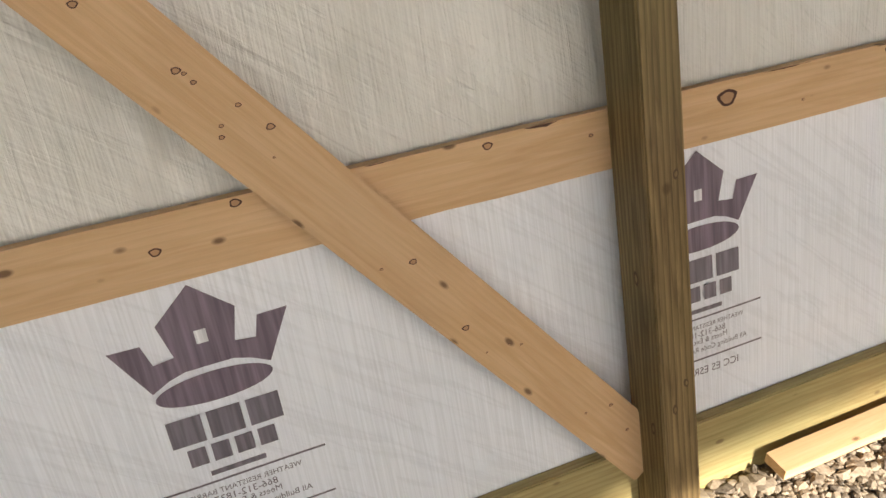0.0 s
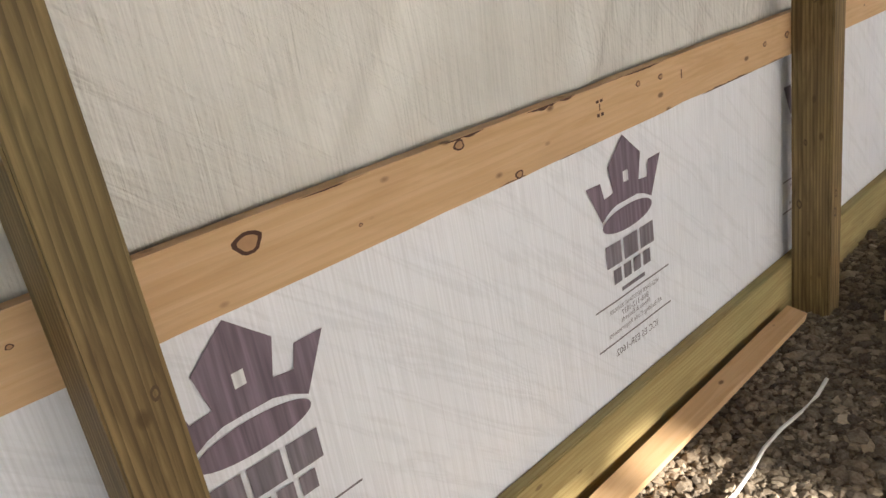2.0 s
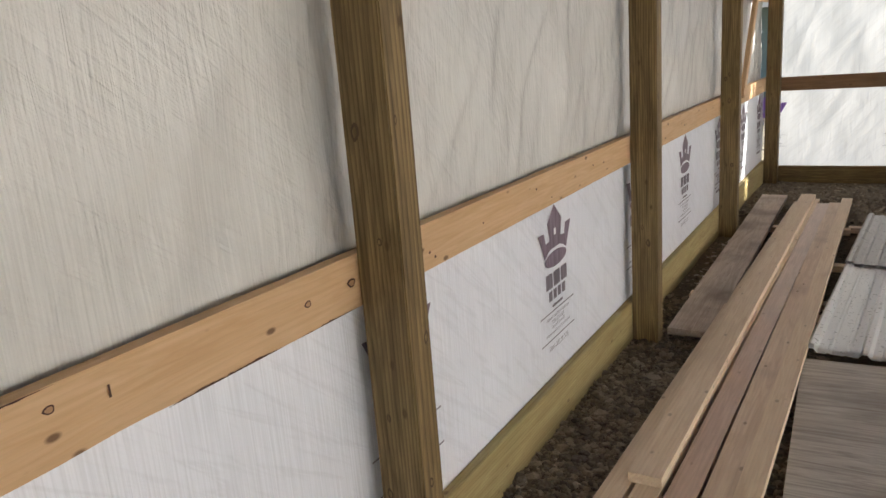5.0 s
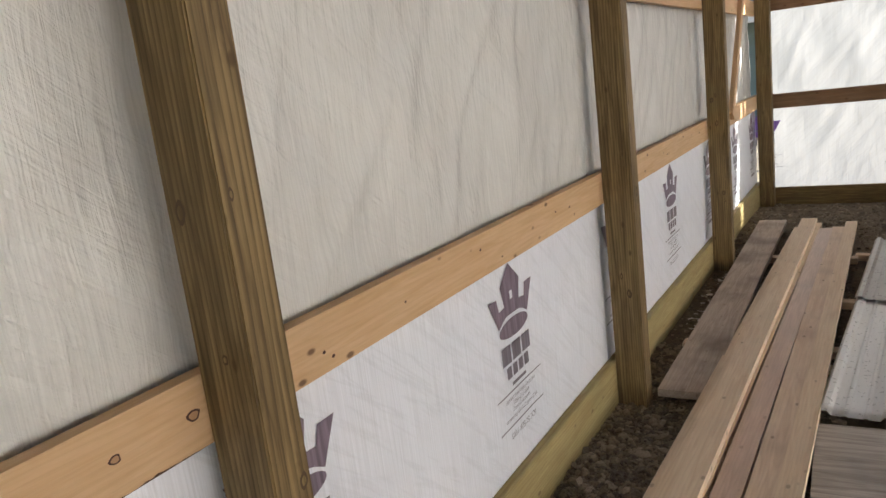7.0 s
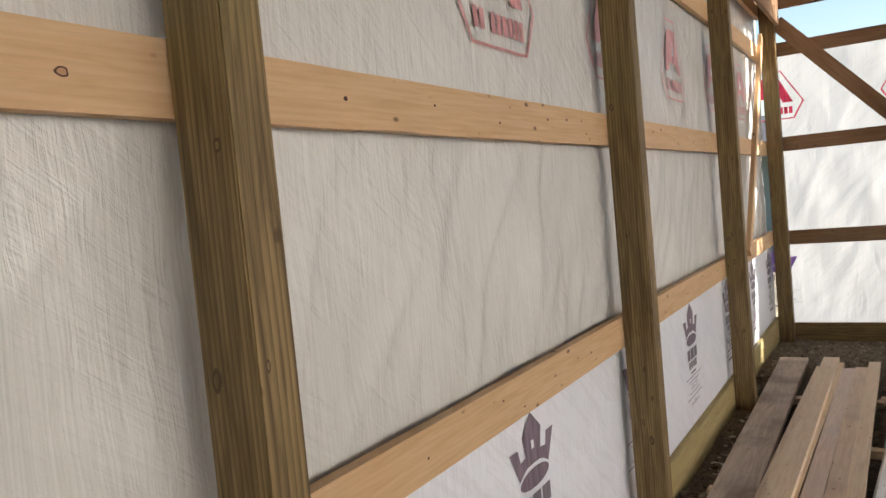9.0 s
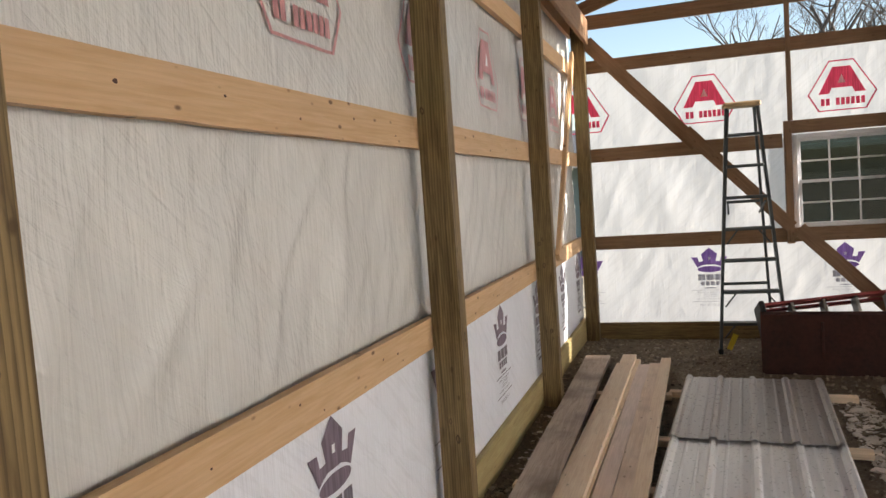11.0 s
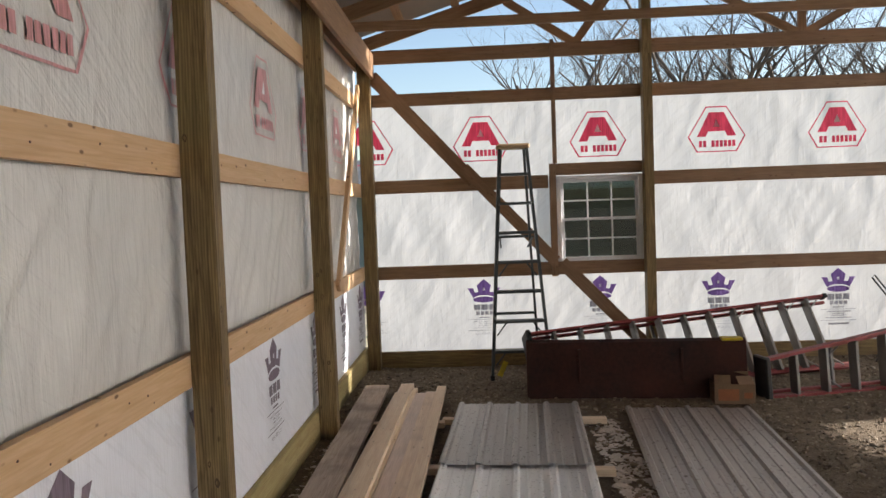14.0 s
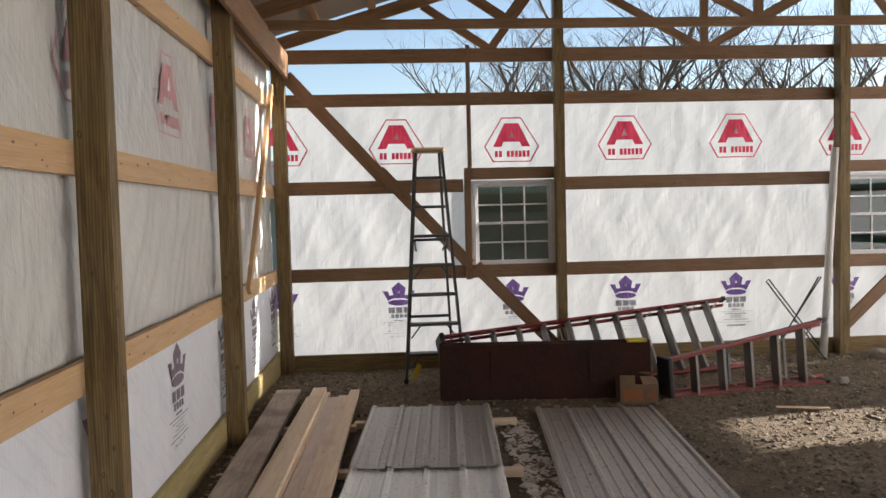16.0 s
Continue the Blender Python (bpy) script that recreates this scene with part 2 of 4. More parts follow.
VINYL = plain("white vinyl", (0.62, 0.62, 0.63), 0.4, 0, 0.06)
ROPE = plain("white string", (0.8, 0.8, 0.78), 0.8, 0, 0.1)
SHAVING = plain("pale wood shavings", (0.62, 0.56, 0.5), 0.8, 0, 0.3)
CONCRETE = plain("broken concrete", (0.36, 0.33, 0.29), 0.9, 0, 0.3, 12, 0.5)
BARK = plain("grey bark", (0.085, 0.068, 0.055), 0.9, 0, 0.35, 6, 0.5)
SIDING = plain("green grey siding", (0.15, 0.20, 0.20), 0.7, 0, 0.1)
SHINGLE = plain("dark shingles", (0.09, 0.09, 0.095), 0.9, 0, 0.3, 30, 0.4)
DARKGLASS = plain("dark window glass", (0.02, 0.03, 0.035), 0.08, 0, 0.1)
DRYGRASS = plain("dry grass", (0.34, 0.27, 0.15), 0.9, 0, 0.4, 14, 0.3)


def glass():
    n = Nodes("window glass")
    tr = n.add("ShaderNodeBsdfTransparent", Color=(0.25, 0.33, 0.32, 1))
    gl = n.add("ShaderNodeBsdfGlossy", Roughness=0.02)
    lw = n.add("ShaderNodeFresnel", IOR=1.5)
    mx = n.add("ShaderNodeMixShader")
    n.link(lw.outputs[0], mx.inputs[0])
    n.link(tr.outputs[0], mx.inputs[1])
    n.link(gl.outputs[0], mx.inputs[2])
    n.link(mx.outputs[0], n.out.inputs["Surface"])
    return n.mat


GLASS = glass()


def screen():
    n = Nodes("insect screen")
    tr = n.add("ShaderNodeBsdfTransparent")
    df = n.add("ShaderNodeBsdfDiffuse", Color=(0.3, 0.31, 0.31, 1))
    mx = n.add("ShaderNodeMixShader", Fac=0.45)
    n.link(tr.outputs[0], mx.inputs[1])
    n.link(df.outputs[0], mx.inputs[2])
    n.link(mx.outputs[0], n.out.inputs["Surface"])
    return n.mat


SCREEN = screen()
KNOT_RING = plain("dark knot ring", (0.07, 0.028, 0.015), 0.7)
POST_KNOT = plain("dark treated knot", (0.085, 0.05, 0.022), 0.7)
KNOT_CORE = plain("brown knot", (0.42, 0.24, 0.12), 0.6)

# ---- mesh helpers ----


def mesh_of(name, bm, mat, smooth=False):
    me = bpy.data.meshes.new(name)
    bm.normal_update()
    bm.to_mesh(me)
    bm.free()
    me.materials.append(mat)
    if smooth:
        me.shade_smooth()
    return me


def part(name, bm, mat, parent=None, label="", m=None, smooth=False):
    ob = new(name, mesh_of(name, bm, mat, smooth))
    if parent is not None:
        ob.parent = parent
    if m is not None:
        ob.matrix_local = m
    if label:
        tagged(ob, label)
    return ob


def thing(name, label, category, m=None, group="", kind=""):
    ob = new(name)
    ob.empty_display_size = 0.1
    if m is not None:
        ob.matrix_world = m
    return tagged(ob, label, category, group, kind)


def box(lo, hi, bevel=0.003, bm=None):
    """A bevelled box from corner lo to corner hi."""
    own = bmesh.new()
    bmesh.ops.create_cube(own, size=1)
    for v in own.verts:
        v.co = Vector([lo[i] + (v.co[i] + 0.5) * (hi[i] - lo[i]) for i in range(3)])
    if bevel:
        bmesh.ops.bevel(own, geom=list(own.edges), offset=bevel, segments=1, affect="EDGES", clamp_overlap=True)
    return join(bm, own)


def join(bm, own):
    if bm is None:
        return own
    me = bpy.data.meshes.new("join")
    own.to_mesh(me)
    own.free()
    bm.from_mesh(me)
    bpy.data.meshes.remove(me)
    return bm


def lumber(length, w, t, rough=0.0, seed=0):
    """A board along x, from 0 to length, w wide in y, t thick in z; rough edges wander as if waney."""
    own = bmesh.new()
    bmesh.ops.create_cube(own, size=1)
    for v in own.verts:
        v.co = Vector(((v.co.x + 0.5) * length, v.co.y * w, v.co.z * t))
    if rough:
        long = [e for e in own.edges if abs(e.verts[0].co.x - e.verts[1].co.x) > 0.5 * length]
        bmesh.ops.subdivide_edges(own, edges=long, cuts=max(4, int(length / 0.06)), use_grid_fill=True)
        for v in own.verts:
            s = 1 if v.co.y > 0 else -1
            k = noise.noise(Vector((v.co.x * 5, s * 3 + seed * 7.1, v.co.z * 30)))
            bite = max(0, noise.noise(Vector((v.co.x * 2.3, seed * 3.3 + s, 0))) - 0.25)
            v.co.y += -s * rough * (0.25 * abs(k) + 2.2 * bite * bite)
            v.co.z += 0.3 * rough * k
    else:
        bmesh.ops.bevel(own, geom=list(own.edges), offset=min(0.004, t * 0.12), segments=2, affect="EDGES")
    return own


def board(name, a, b, w, t, face, mat, label, category="board", rough=0.0, group="", parent=None, kind=""):
    """A board between the points a and b (centres of its ends); face: the direction of its broad side's normal."""
    a, b = Vector(a), Vector(b)
    x = (b - a).normalized()
    z = Vector(face)
    z = (z - x * z.dot(x)).normalized()
    y = z.cross(x)
    m = Matrix((x, y, z)).transposed().to_4x4()
    m.translation = a
    ob = part(name, lumber((b - a).length, w, t, rough, hash3(a)), mat, parent, "", None)
    if parent is None:
        ob.matrix_world = m
        tagged(ob, label, category, group, kind)
    else:
        ob.matrix_local = m
        if label:
            tagged(ob, label)
    return ob


def hash3(v):
    return (v[0] * 12.9 + v[1] * 7.3 + v[2] * 3.1) % 17


def tube(points, r, sides=6, bm=None, closed=False):
    """A round rod through the points."""
    own = bmesh.new()
    pts = [Vector(p) for p in points]
    rings = []
    for i, p in enumerate(pts):
        d = (pts[min(i + 1, len(pts) - 1)] - pts[max(i - 1, 0)]).normalized()
        u = d.orthogonal().normalized()
        w = d.cross(u)
        rad = r[i] if isinstance(r, (list, tuple)) else r
        rings.append([own.verts.new(p + (u * math.cos(k * math.tau / sides) + w * math.sin(k * math.tau / sides)) * rad) for k in range(sides)])
    for a, b in zip(rings, rings[1:]):
        d0 = min(range(sides), key=lambda s: (a[0].co - b[s].co).length)
        for k in range(sides):
            own.faces.new((a[k], a[(k + 1) % sides], b[(k + 1 + d0) % sides], b[(k + d0) % sides]))
    own.faces.new(rings[0][::-1])
    own.faces.new(rings[-1])
    return join(bm, own)


def polygon(points, place, bm=None):
    """A flat face of 2D points (u, v); place maps them into the world."""
    own = bmesh.new()
    own.faces.new([own.verts.new((u, v, 0)) for u, v in points])
    bmesh.ops.triangulate(own, faces=list(own.faces))
    for _ in range(3):
        long = [e for e in own.edges if e.calc_length() > 0.07]
        if long:
            bmesh.ops.subdivide_edges(own, edges=long, cuts=1, use_grid_fill=False)
            bmesh.ops.triangulate(own, faces=list(own.faces))
    for v in own.verts:
        v.co = place(v.co.x, v.co.y)
    return join(bm, own)


# ---- ground ----
def ground_z(x, y):
    near = max(0.0, 1 - abs(x) / 0.35) * (1 if -8 < y < 7.6 else 0)
    return 0.02 * noise.noise(Vector((x * 0.9, y * 0.9, 0))) + 0.008 * noise.noise(Vector((x * 5, y * 5, 3))) + 0.03 * near * (0.6 + 0.8 * noise.noise(Vector((x, y * 1.7, 9)))) - 0.005


def make_ground():
    bm = bmesh.new()
    xs = [-600, -60, -15, -6, -2, -0.6] + [-0.4 + 0.08 * i for i in range(80)] + [6.2, 7, 8, 9, 10, 12, 16, 30, 80, 600]
    ys = [-600, -60, -20, -12, -9, -7, -6] + [-5 + 0.09 * i for i in range(142)] + [8, 9, 10, 12, 15, 20, 30, 60, 600]
    grid = [[bm.verts.new((x, y, ground_z(x, y))) for y in ys] for x in xs]
    for i in range(len(xs) - 1):
        for j in range(len(ys) - 1):
            bm.faces.new((grid[i][j], grid[i + 1][j], grid[i + 1][j + 1], grid[i][j + 1]))
    ob = part("ground", bm, SOIL, smooth=True)
    tagged(ob, "brown gravelly dirt floor inside an unfinished barn", "ground", kind="structure")


make_ground()

# ---- the frame of the barn ----
WEST, EAST, NORTH, SOUTH = 0.0, 9.70, 7.48, -7.40     # inner faces of the girts
POSTS = [-7.3, -4.88, -2.455, 0.0, 2.375, 4.815]
POST_W, POST_D = 0.10, 0.14
GIRTS = [(1.0, 1.14), (1.918, 2.058), (2.862, 3.0), (3.30, 3.44)]


def post(x0, x1, y0, y1, top, label):
    b = lumber(top + 0.25, x1 - x0, y1 - y0)
    ob = part("post", b, TREATED)
    ob.matrix_world = Matrix(((0, 1, 0, (x0 + x1) / 2), (0, 0, 1, (y0 + y1) / 2), (1, 0, 0, -0.25), (0, 0, 0, 1)))
    tagged(ob, label, "post", "wall posts")
    if x0 < 1 and -3 < y0 < 7:
        rng = random.Random(int(y0 * 100) + 7)
        inv = ob.matrix_world.inverted()
        for k in range(9):
            z, r = rng.uniform(0.3, 3.0), rng.uniform(0.006, 0.014)
            along = rng.uniform(0.02, 0.08)
            for nm, s, lift, mat in (("knot", 1.0, 0.0005, POST_KNOT), ("knot_core", 0.55, 0.001, TREATED)):
                bm = bmesh.new()
                pts = [(r * s * math.cos(a), 1.7 * r * s * math.sin(a) * (1 + 0.2 * math.cos(2 * a + k))) for a in [math.tau * i / 12 for i in range(12)]]
                if k % 2:
                    bm.faces.new([bm.verts.new((x1 + lift, y0 + along + u, z + v)) for u, v in pts])
                else:
                    bm.faces.new([bm.verts.new((x0 + along * 1.3 + u, y0 - lift, z + v)) for u, v in pts])
                bm.transform(inv)
                part(nm, bm, mat, ob)


for y in POSTS:
    post(WEST + 0.001, WEST + POST_D, y, y + POST_W, 3.46, "brown-green treated timber post in gravel")
post(WEST + 0.001, WEST + 0.14, 7.36, 7.478, 3.5, "brown treated timber corner post")
for x0, x1 in ((3.08, 3.18), (6.31, 6.43)):
    post(x0, x1, 7.34, 7.478, 4.3, "brown timber post of the end wall")
post(EAST - 0.14, EAST - 0.001, 7.36, 7.478, 3.5, "brown treated timber corner post")
for y in POSTS:
    post(EAST - POST_D, EAST - 0.001, y, y + POST_W, 3.46, "brown treated timber post of the far wall")

WEST_GIRTS = {}
WEST_ENDS = [SOUTH - 0.02] + [-4.83, 0.05, 4.865, 7.478]
for zi, (z0, z1) in enumerate(GIRTS):
    for i, (ya, yb) in enumerate(zip(WEST_ENDS, WEST_ENDS[1:])):
        rough = 0.01 if (zi, i) in ((0, 1), (1, 2)) else 0.003
        WEST_GIRTS[zi, i] = board("wall_girt", (WEST - 0.0195, ya + 0.002, (z0 + z1) / 2), (WEST - 0.0195, yb - 0.002, (z0 + z1) / 2), z1 - z0, 0.038, (1, 0, 0),
              SPRUCE, "pale spruce girt with knots and waney edge" if rough > 0.005 else "pale spruce girt nailed across the posts", "girt", rough, "west wall girts")
    # the unseen east wall goes without this girt so sun reaches the gravel
    if zi == 2:
        continue
    board("wall_girt", (EAST + 0.0195, SOUTH, (z0 + z1) / 2), (EAST + 0.0195, NORTH, (z0 + z1) / 2), z1 - z0, 0.038, (1, 0, 0),
          SPRUCE, "pale spruce girt of the far wall", "girt", 0, "east wall girts")
for i, (ya, yb) in enumerate(zip(WEST_ENDS, WEST_ENDS[1:])):
    board("skirt_board", (WEST - 0.0195, ya + 0.002, 0.105), (WEST - 0.0195, yb - 0.002, 0.105), 0.26, 0.04, (1, 0, 0),
          TREATED_PALE, "greenish treated skirt board along the gravel", "skirt board", 0, "skirt boards")
board("skirt_board", (EAST + 0.0195, SOUTH, 0.14), (EAST + 0.0195, NORTH, 0.14), 0.28, 0.04, (1, 0, 0), TREATED_PALE,
      "greenish treated skirt board along the gravel", "skirt board", 0, "skirt boards")
END_RUNS = [(0.0, 3.13), (3.13, 6.37), (6.37, EAST)]
for xa, xb in END_RUNS:
    board("skirt_board", (xa + 0.002, NORTH + 0.02, 0.05), (xb - 0.002, NORTH + 0.02, 0.05), 0.24, 0.038, (0, 1, 0), TREATED,
          "dark treated skirt board under the end wall", "skirt board", 0, "skirt boards")
    for z0, z1 in ((0.985, 1.13), (1.945, 2.09), (2.905, 3.042)):
        pieces = [(xa, xb)]
        if z0 == 1.945:
            pieces = {0.0: [(0.0, 2.06)], 3.13: [(3.13, 6.37)], 6.37: [(7.42, EAST)]}[xa]
        for pa, pb in pieces:
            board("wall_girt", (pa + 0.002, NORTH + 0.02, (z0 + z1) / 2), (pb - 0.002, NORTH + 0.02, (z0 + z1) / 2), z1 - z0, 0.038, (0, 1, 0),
                  SPRUCE_SHADED, "brown spruce girt of the end wall", "girt", 0, "end wall girts")
    board("end_header", (xa + 0.002, NORTH + 0.02, 3.45), (xb - 0.002, NORTH + 0.02, 3.45), 0.15, 0.038, (0, 1, 0), SPRUCE_SHADED,
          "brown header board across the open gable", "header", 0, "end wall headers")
for x in (WEST + POST_D + 0.021, EAST - POST_D - 0.021):
    board("eave_beam", (x, SOUTH, 3.34), (x, NORTH - 0.03, 3.34), 0.27, 0.038, (1, 0, 0), SPRUCE_SHADED if x > 5 else TRUSS,
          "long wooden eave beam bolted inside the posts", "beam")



def knots(parent, spots, mat_ring, mat_core, face=0.0):
    """Knots on a board of the west wall: place along it, height and size, as thin discs a little proud of the face."""
    inv = parent.matrix_world.inverted()
    for y, z, r in spots:
        for nm, k, x, mat in (("knot", 1.0, 0.0006, mat_ring), ("knot_core", 0.68, 0.0012, mat_core)):
            bm = bmesh.new()
            ring = [bm.verts.new((0, r * k * math.cos(a) * (1 + 0.18 * math.sin(3 * a + y * 9)), 0.72 * r * k * math.sin(a))) for a in [math.tau * i / 14 for i in range(14)]]
            bm.faces.new(ring)
            bm.transform(inv @ Matrix.Translation((x + face, y, z)))
            part(nm, bm, mat, parent)


knots(WEST_GIRTS[0, 1], [(-2.127, 1.099, 0.028), (-2.5, 1.089, 0.006), (-3.286, 1.127, 0.012), (-3.452, 1.069, 0.012), (-1.62, 1.125, 0.016), (-1.45, 1.01, 0.014),
                          (-0.95, 1.105, 0.011), (-0.84, 1.1, 0.011), (-0.2, 1.07, 0.012), (-0.031, 1.071, 0.016), (-2.75, 1.12, 0.012), (-1.9, 1.05, 0.005)], KNOT_RING, KNOT_CORE)
knots(WEST_GIRTS[0, 2], [(0.35, 1.05, 0.006), (0.38, 1.03, 0.006), (0.7, 1.06, 0.005), (1.15, 1.09, 0.006), (1.3, 1.03, 0.005), (1.8, 1.08, 0.006), (1.95, 1.07, 0.007), (2.0, 1.03, 0.005), (2.9, 1.07, 0.008), (3.6, 1.06, 0.007)], KNOT_RING, KNOT_RING)
knots(WEST_GIRTS[1, 1], [(-0.4, 2.0, 0.010), (-0.2, 1.98, 0.012), (-0.7, 2.03, 0.008)], KNOT_RING, KNOT_CORE)
knots(WEST_GIRTS[1, 2], [(0.5, 1.99, 0.008), (0.9, 2.0, 0.006), (1.3, 1.97, 0.006), (1.7, 2.0, 0.007), (2.1, 1.96, 0.006), (2.9, 2.0, 0.007)], KNOT_RING, KNOT_RING)

# a stamp that cannot be read, on the girt
for y, z, w, h in ((-1.135, 1.1, 0.012, 0.007), (-1.118, 1.1, 0.012, 0.007), (-1.127, 1.085, 0.004, 0.016), (-1.135, 1.066, 0.011, 0.008), (-1.118, 1.066, 0.011, 0.008), (-0.73, 1.085, 0.004, 0.024)):
    mark = box((0.0003, y - w / 2, z - h / 2), (0.001, y + w / 2, z + h / 2), 0)
    mark.transform(WEST_GIRTS[0, 1].matrix_world.inverted())
    part("stamp_mark", mark, KNOT_RING, WEST_GIRTS[0, 1])

# outer siding of the finished side wall
tagged(part("wall_west", box((WEST - 0.16, SOUTH, -0.2), (WEST - 0.12, NORTH + 0.05, 3.55), 0), STEEL_OUT),
       "steel siding on the outside of the barn wall", "wall", kind="structure")


# ---- house wrap ----
PUCKERS = POSTS + [7.36]


def wrinkles(a, z, amp):
    fold = noise.noise(Vector((a * 3 + z * 1.2, z * 0.9, 1.7))) + 0.5 * noise.noise(Vector((a * 9 - z * 5, z * 2.5, 5)))
    crease = 0.5 * math.exp(-(noise.noise(Vector((a * 2.1 - z * 1.1, z * 0.5 + a * 0.25, 11))) / 0.09) ** 2)
    near = min(abs(a - p) for p in PUCKERS)
    pucker = math.exp(-near / 0.22) * (noise.noise(Vector((a * 24 + z * 9, z * 3.5, 21))) + 0.6 * noise.noise(Vector((a * 46 + z * 20, z * 5, 33))))
    return amp * (fold + crease + 0.45 * pucker)


def wrap_d(a, z, z0, z1, amp):
    return wrinkles(a, z, amp) * max(0.0, min(1.0, min(z - z0, z1 - z) / 0.12))


def wrap_sheet(name, axis, at, lo, hi, z0, z1, mat, amp, label, step=0.035):
    bm = bmesh.new()
    na, nz = max(2, int((hi - lo) / step)), max(2, int((z1 - z0) / step))
    grid = []
    for i in range(na + 1):
        a = lo + (hi - lo) * i / na
        col = []
        for j in range(nz + 1):
            z = z0 + (z1 - z0) * j / nz
            d = wrap_d(a, z, z0, z1, amp)
            col.append(bm.verts.new((at + d, a, z) if axis == "y" else (a, at + d, z)))
        grid.append(col)
    for i in range(na):
        for j in range(nz):
            q = (grid[i][j], grid[i + 1][j], grid[i + 1][j + 1], grid[i][j + 1])
            bm.faces.new(q if axis == "x" else q[::-1])
    return tagged(part(name, bm, mat, smooth=True), label, "house wrap", kind="structure")


WX = WEST - 0.0405
wrap_w_low = wrap_sheet("wall_west_wrap_1", "y", WX, SOUTH, NORTH + 0.035, 0.2, 1.07, WRAP_LOW, 0.003, "white printed house wrap stretched behind the girts")
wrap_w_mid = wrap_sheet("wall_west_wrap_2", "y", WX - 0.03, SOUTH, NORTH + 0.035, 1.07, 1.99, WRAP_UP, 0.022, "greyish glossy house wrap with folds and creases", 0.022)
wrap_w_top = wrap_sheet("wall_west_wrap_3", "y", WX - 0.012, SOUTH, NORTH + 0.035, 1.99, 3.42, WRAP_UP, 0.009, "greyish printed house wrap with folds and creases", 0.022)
# unseen far wall, added as a diffuser with gaps that cast the sun patches
for k, (ya, yb, za, zb) in enumerate(((SOUTH, NORTH, 0.2, 1.45), (SOUTH, 5.05, 1.45, 1.95), (5.80, NORTH, 1.45, 1.95), (SOUTH, NORTH, 1.95, 2.6),
                                      (SOUTH, -1.2, 2.6, 3.4), (0.35, NORTH, 2.6, 3.4))):
    wrap_sheet(f"wall_east_wrap_{k + 1}", "y", EAST + 0.0405, ya, yb, za, zb, WRAP_UNSEEN, 0.004, "unseen white wrap of the far wall, with gaps for the sun", 0.25)
# unseen front wall, added to soften the light; its doorway lets skylight in
for k, (xa, xb, za, zb) in enumerate(((0.0, 2.4, 0.2, 2.98), (7.3, EAST, 0.2, 2.98), (0.0, EAST, 2.98, 3.4))):
    wrap_sheet(f"wall_south_wrap_{k + 1}", "x", SOUTH - 0.06, xa, xb, za, zb, WRAP_UNSEEN, 0.004, "unseen white wrap of the front wall, added to shape the light", 0.3)
bm = bmesh.new()
bm.faces.new([bm.verts.new((x, SOUTH - 0.06, z)) for x, z in ((0, 3.4), (EAST, 3.4), (EAST, 3.66), (4.85, 5.1), (0, 3.66))])
tagged(part("wall_south_wrap_4", bm, WRAP_UNSEEN), "unseen white wrap over the front gable, added to diffuse the light", "house wrap", kind="structure")
WY = NORTH + 0.0415
wrap_n_low = wrap_sheet("wall_north_wrap_1", "x", WY, 0.0, EAST, 0.12, 1.06, WRAP_END, 0.005, "bright white printed house wrap of the end wall")
W1, W2 = (2.15, 3.085, 1.10, 2.07), (6.46, 7.38, 1.10, 2.07)
for k, (xa, xb) in enumerate(((0.0, W1[0]), (W1[1], W2[0]), (W2[1], EAST))):
    wrap_sheet(f"wall_north_wrap_{k + 2}", "x", WY, xa, xb, 1.06, 2.02, WRAP_END, 0.006, "bright white creased house wrap of the end wall")
wrap_n_top = wrap_sheet("wall_north_wrap_5", "x", WY, 0.0, EAST, 2.02, 2.97, WRAP_END, 0.006, "bright white house wrap with red prints")

CROWN = [[(0, 0), (0.08, -0.07), (0.062, -0.145), (-0.062, -0.145), (-0.08, -0.07)],
         [(0.062, -0.145), (0.05, -0.183), (-0.05, -0.183), (-0.062, -0.145)]]
for s in (-1, 1):
    CROWN.append([(s * 0.062, -0.145), (s * 0.105, -0.15), (s * 0.122, -0.212), (s * 0.085, -0.193), (s * 0.05, -0.183)])
    CROWN.append([(s * 0.105, -0.15), (s * 0.118, -0.102), (s * 0.182, -0.1), (s * 0.122, -0.212)])


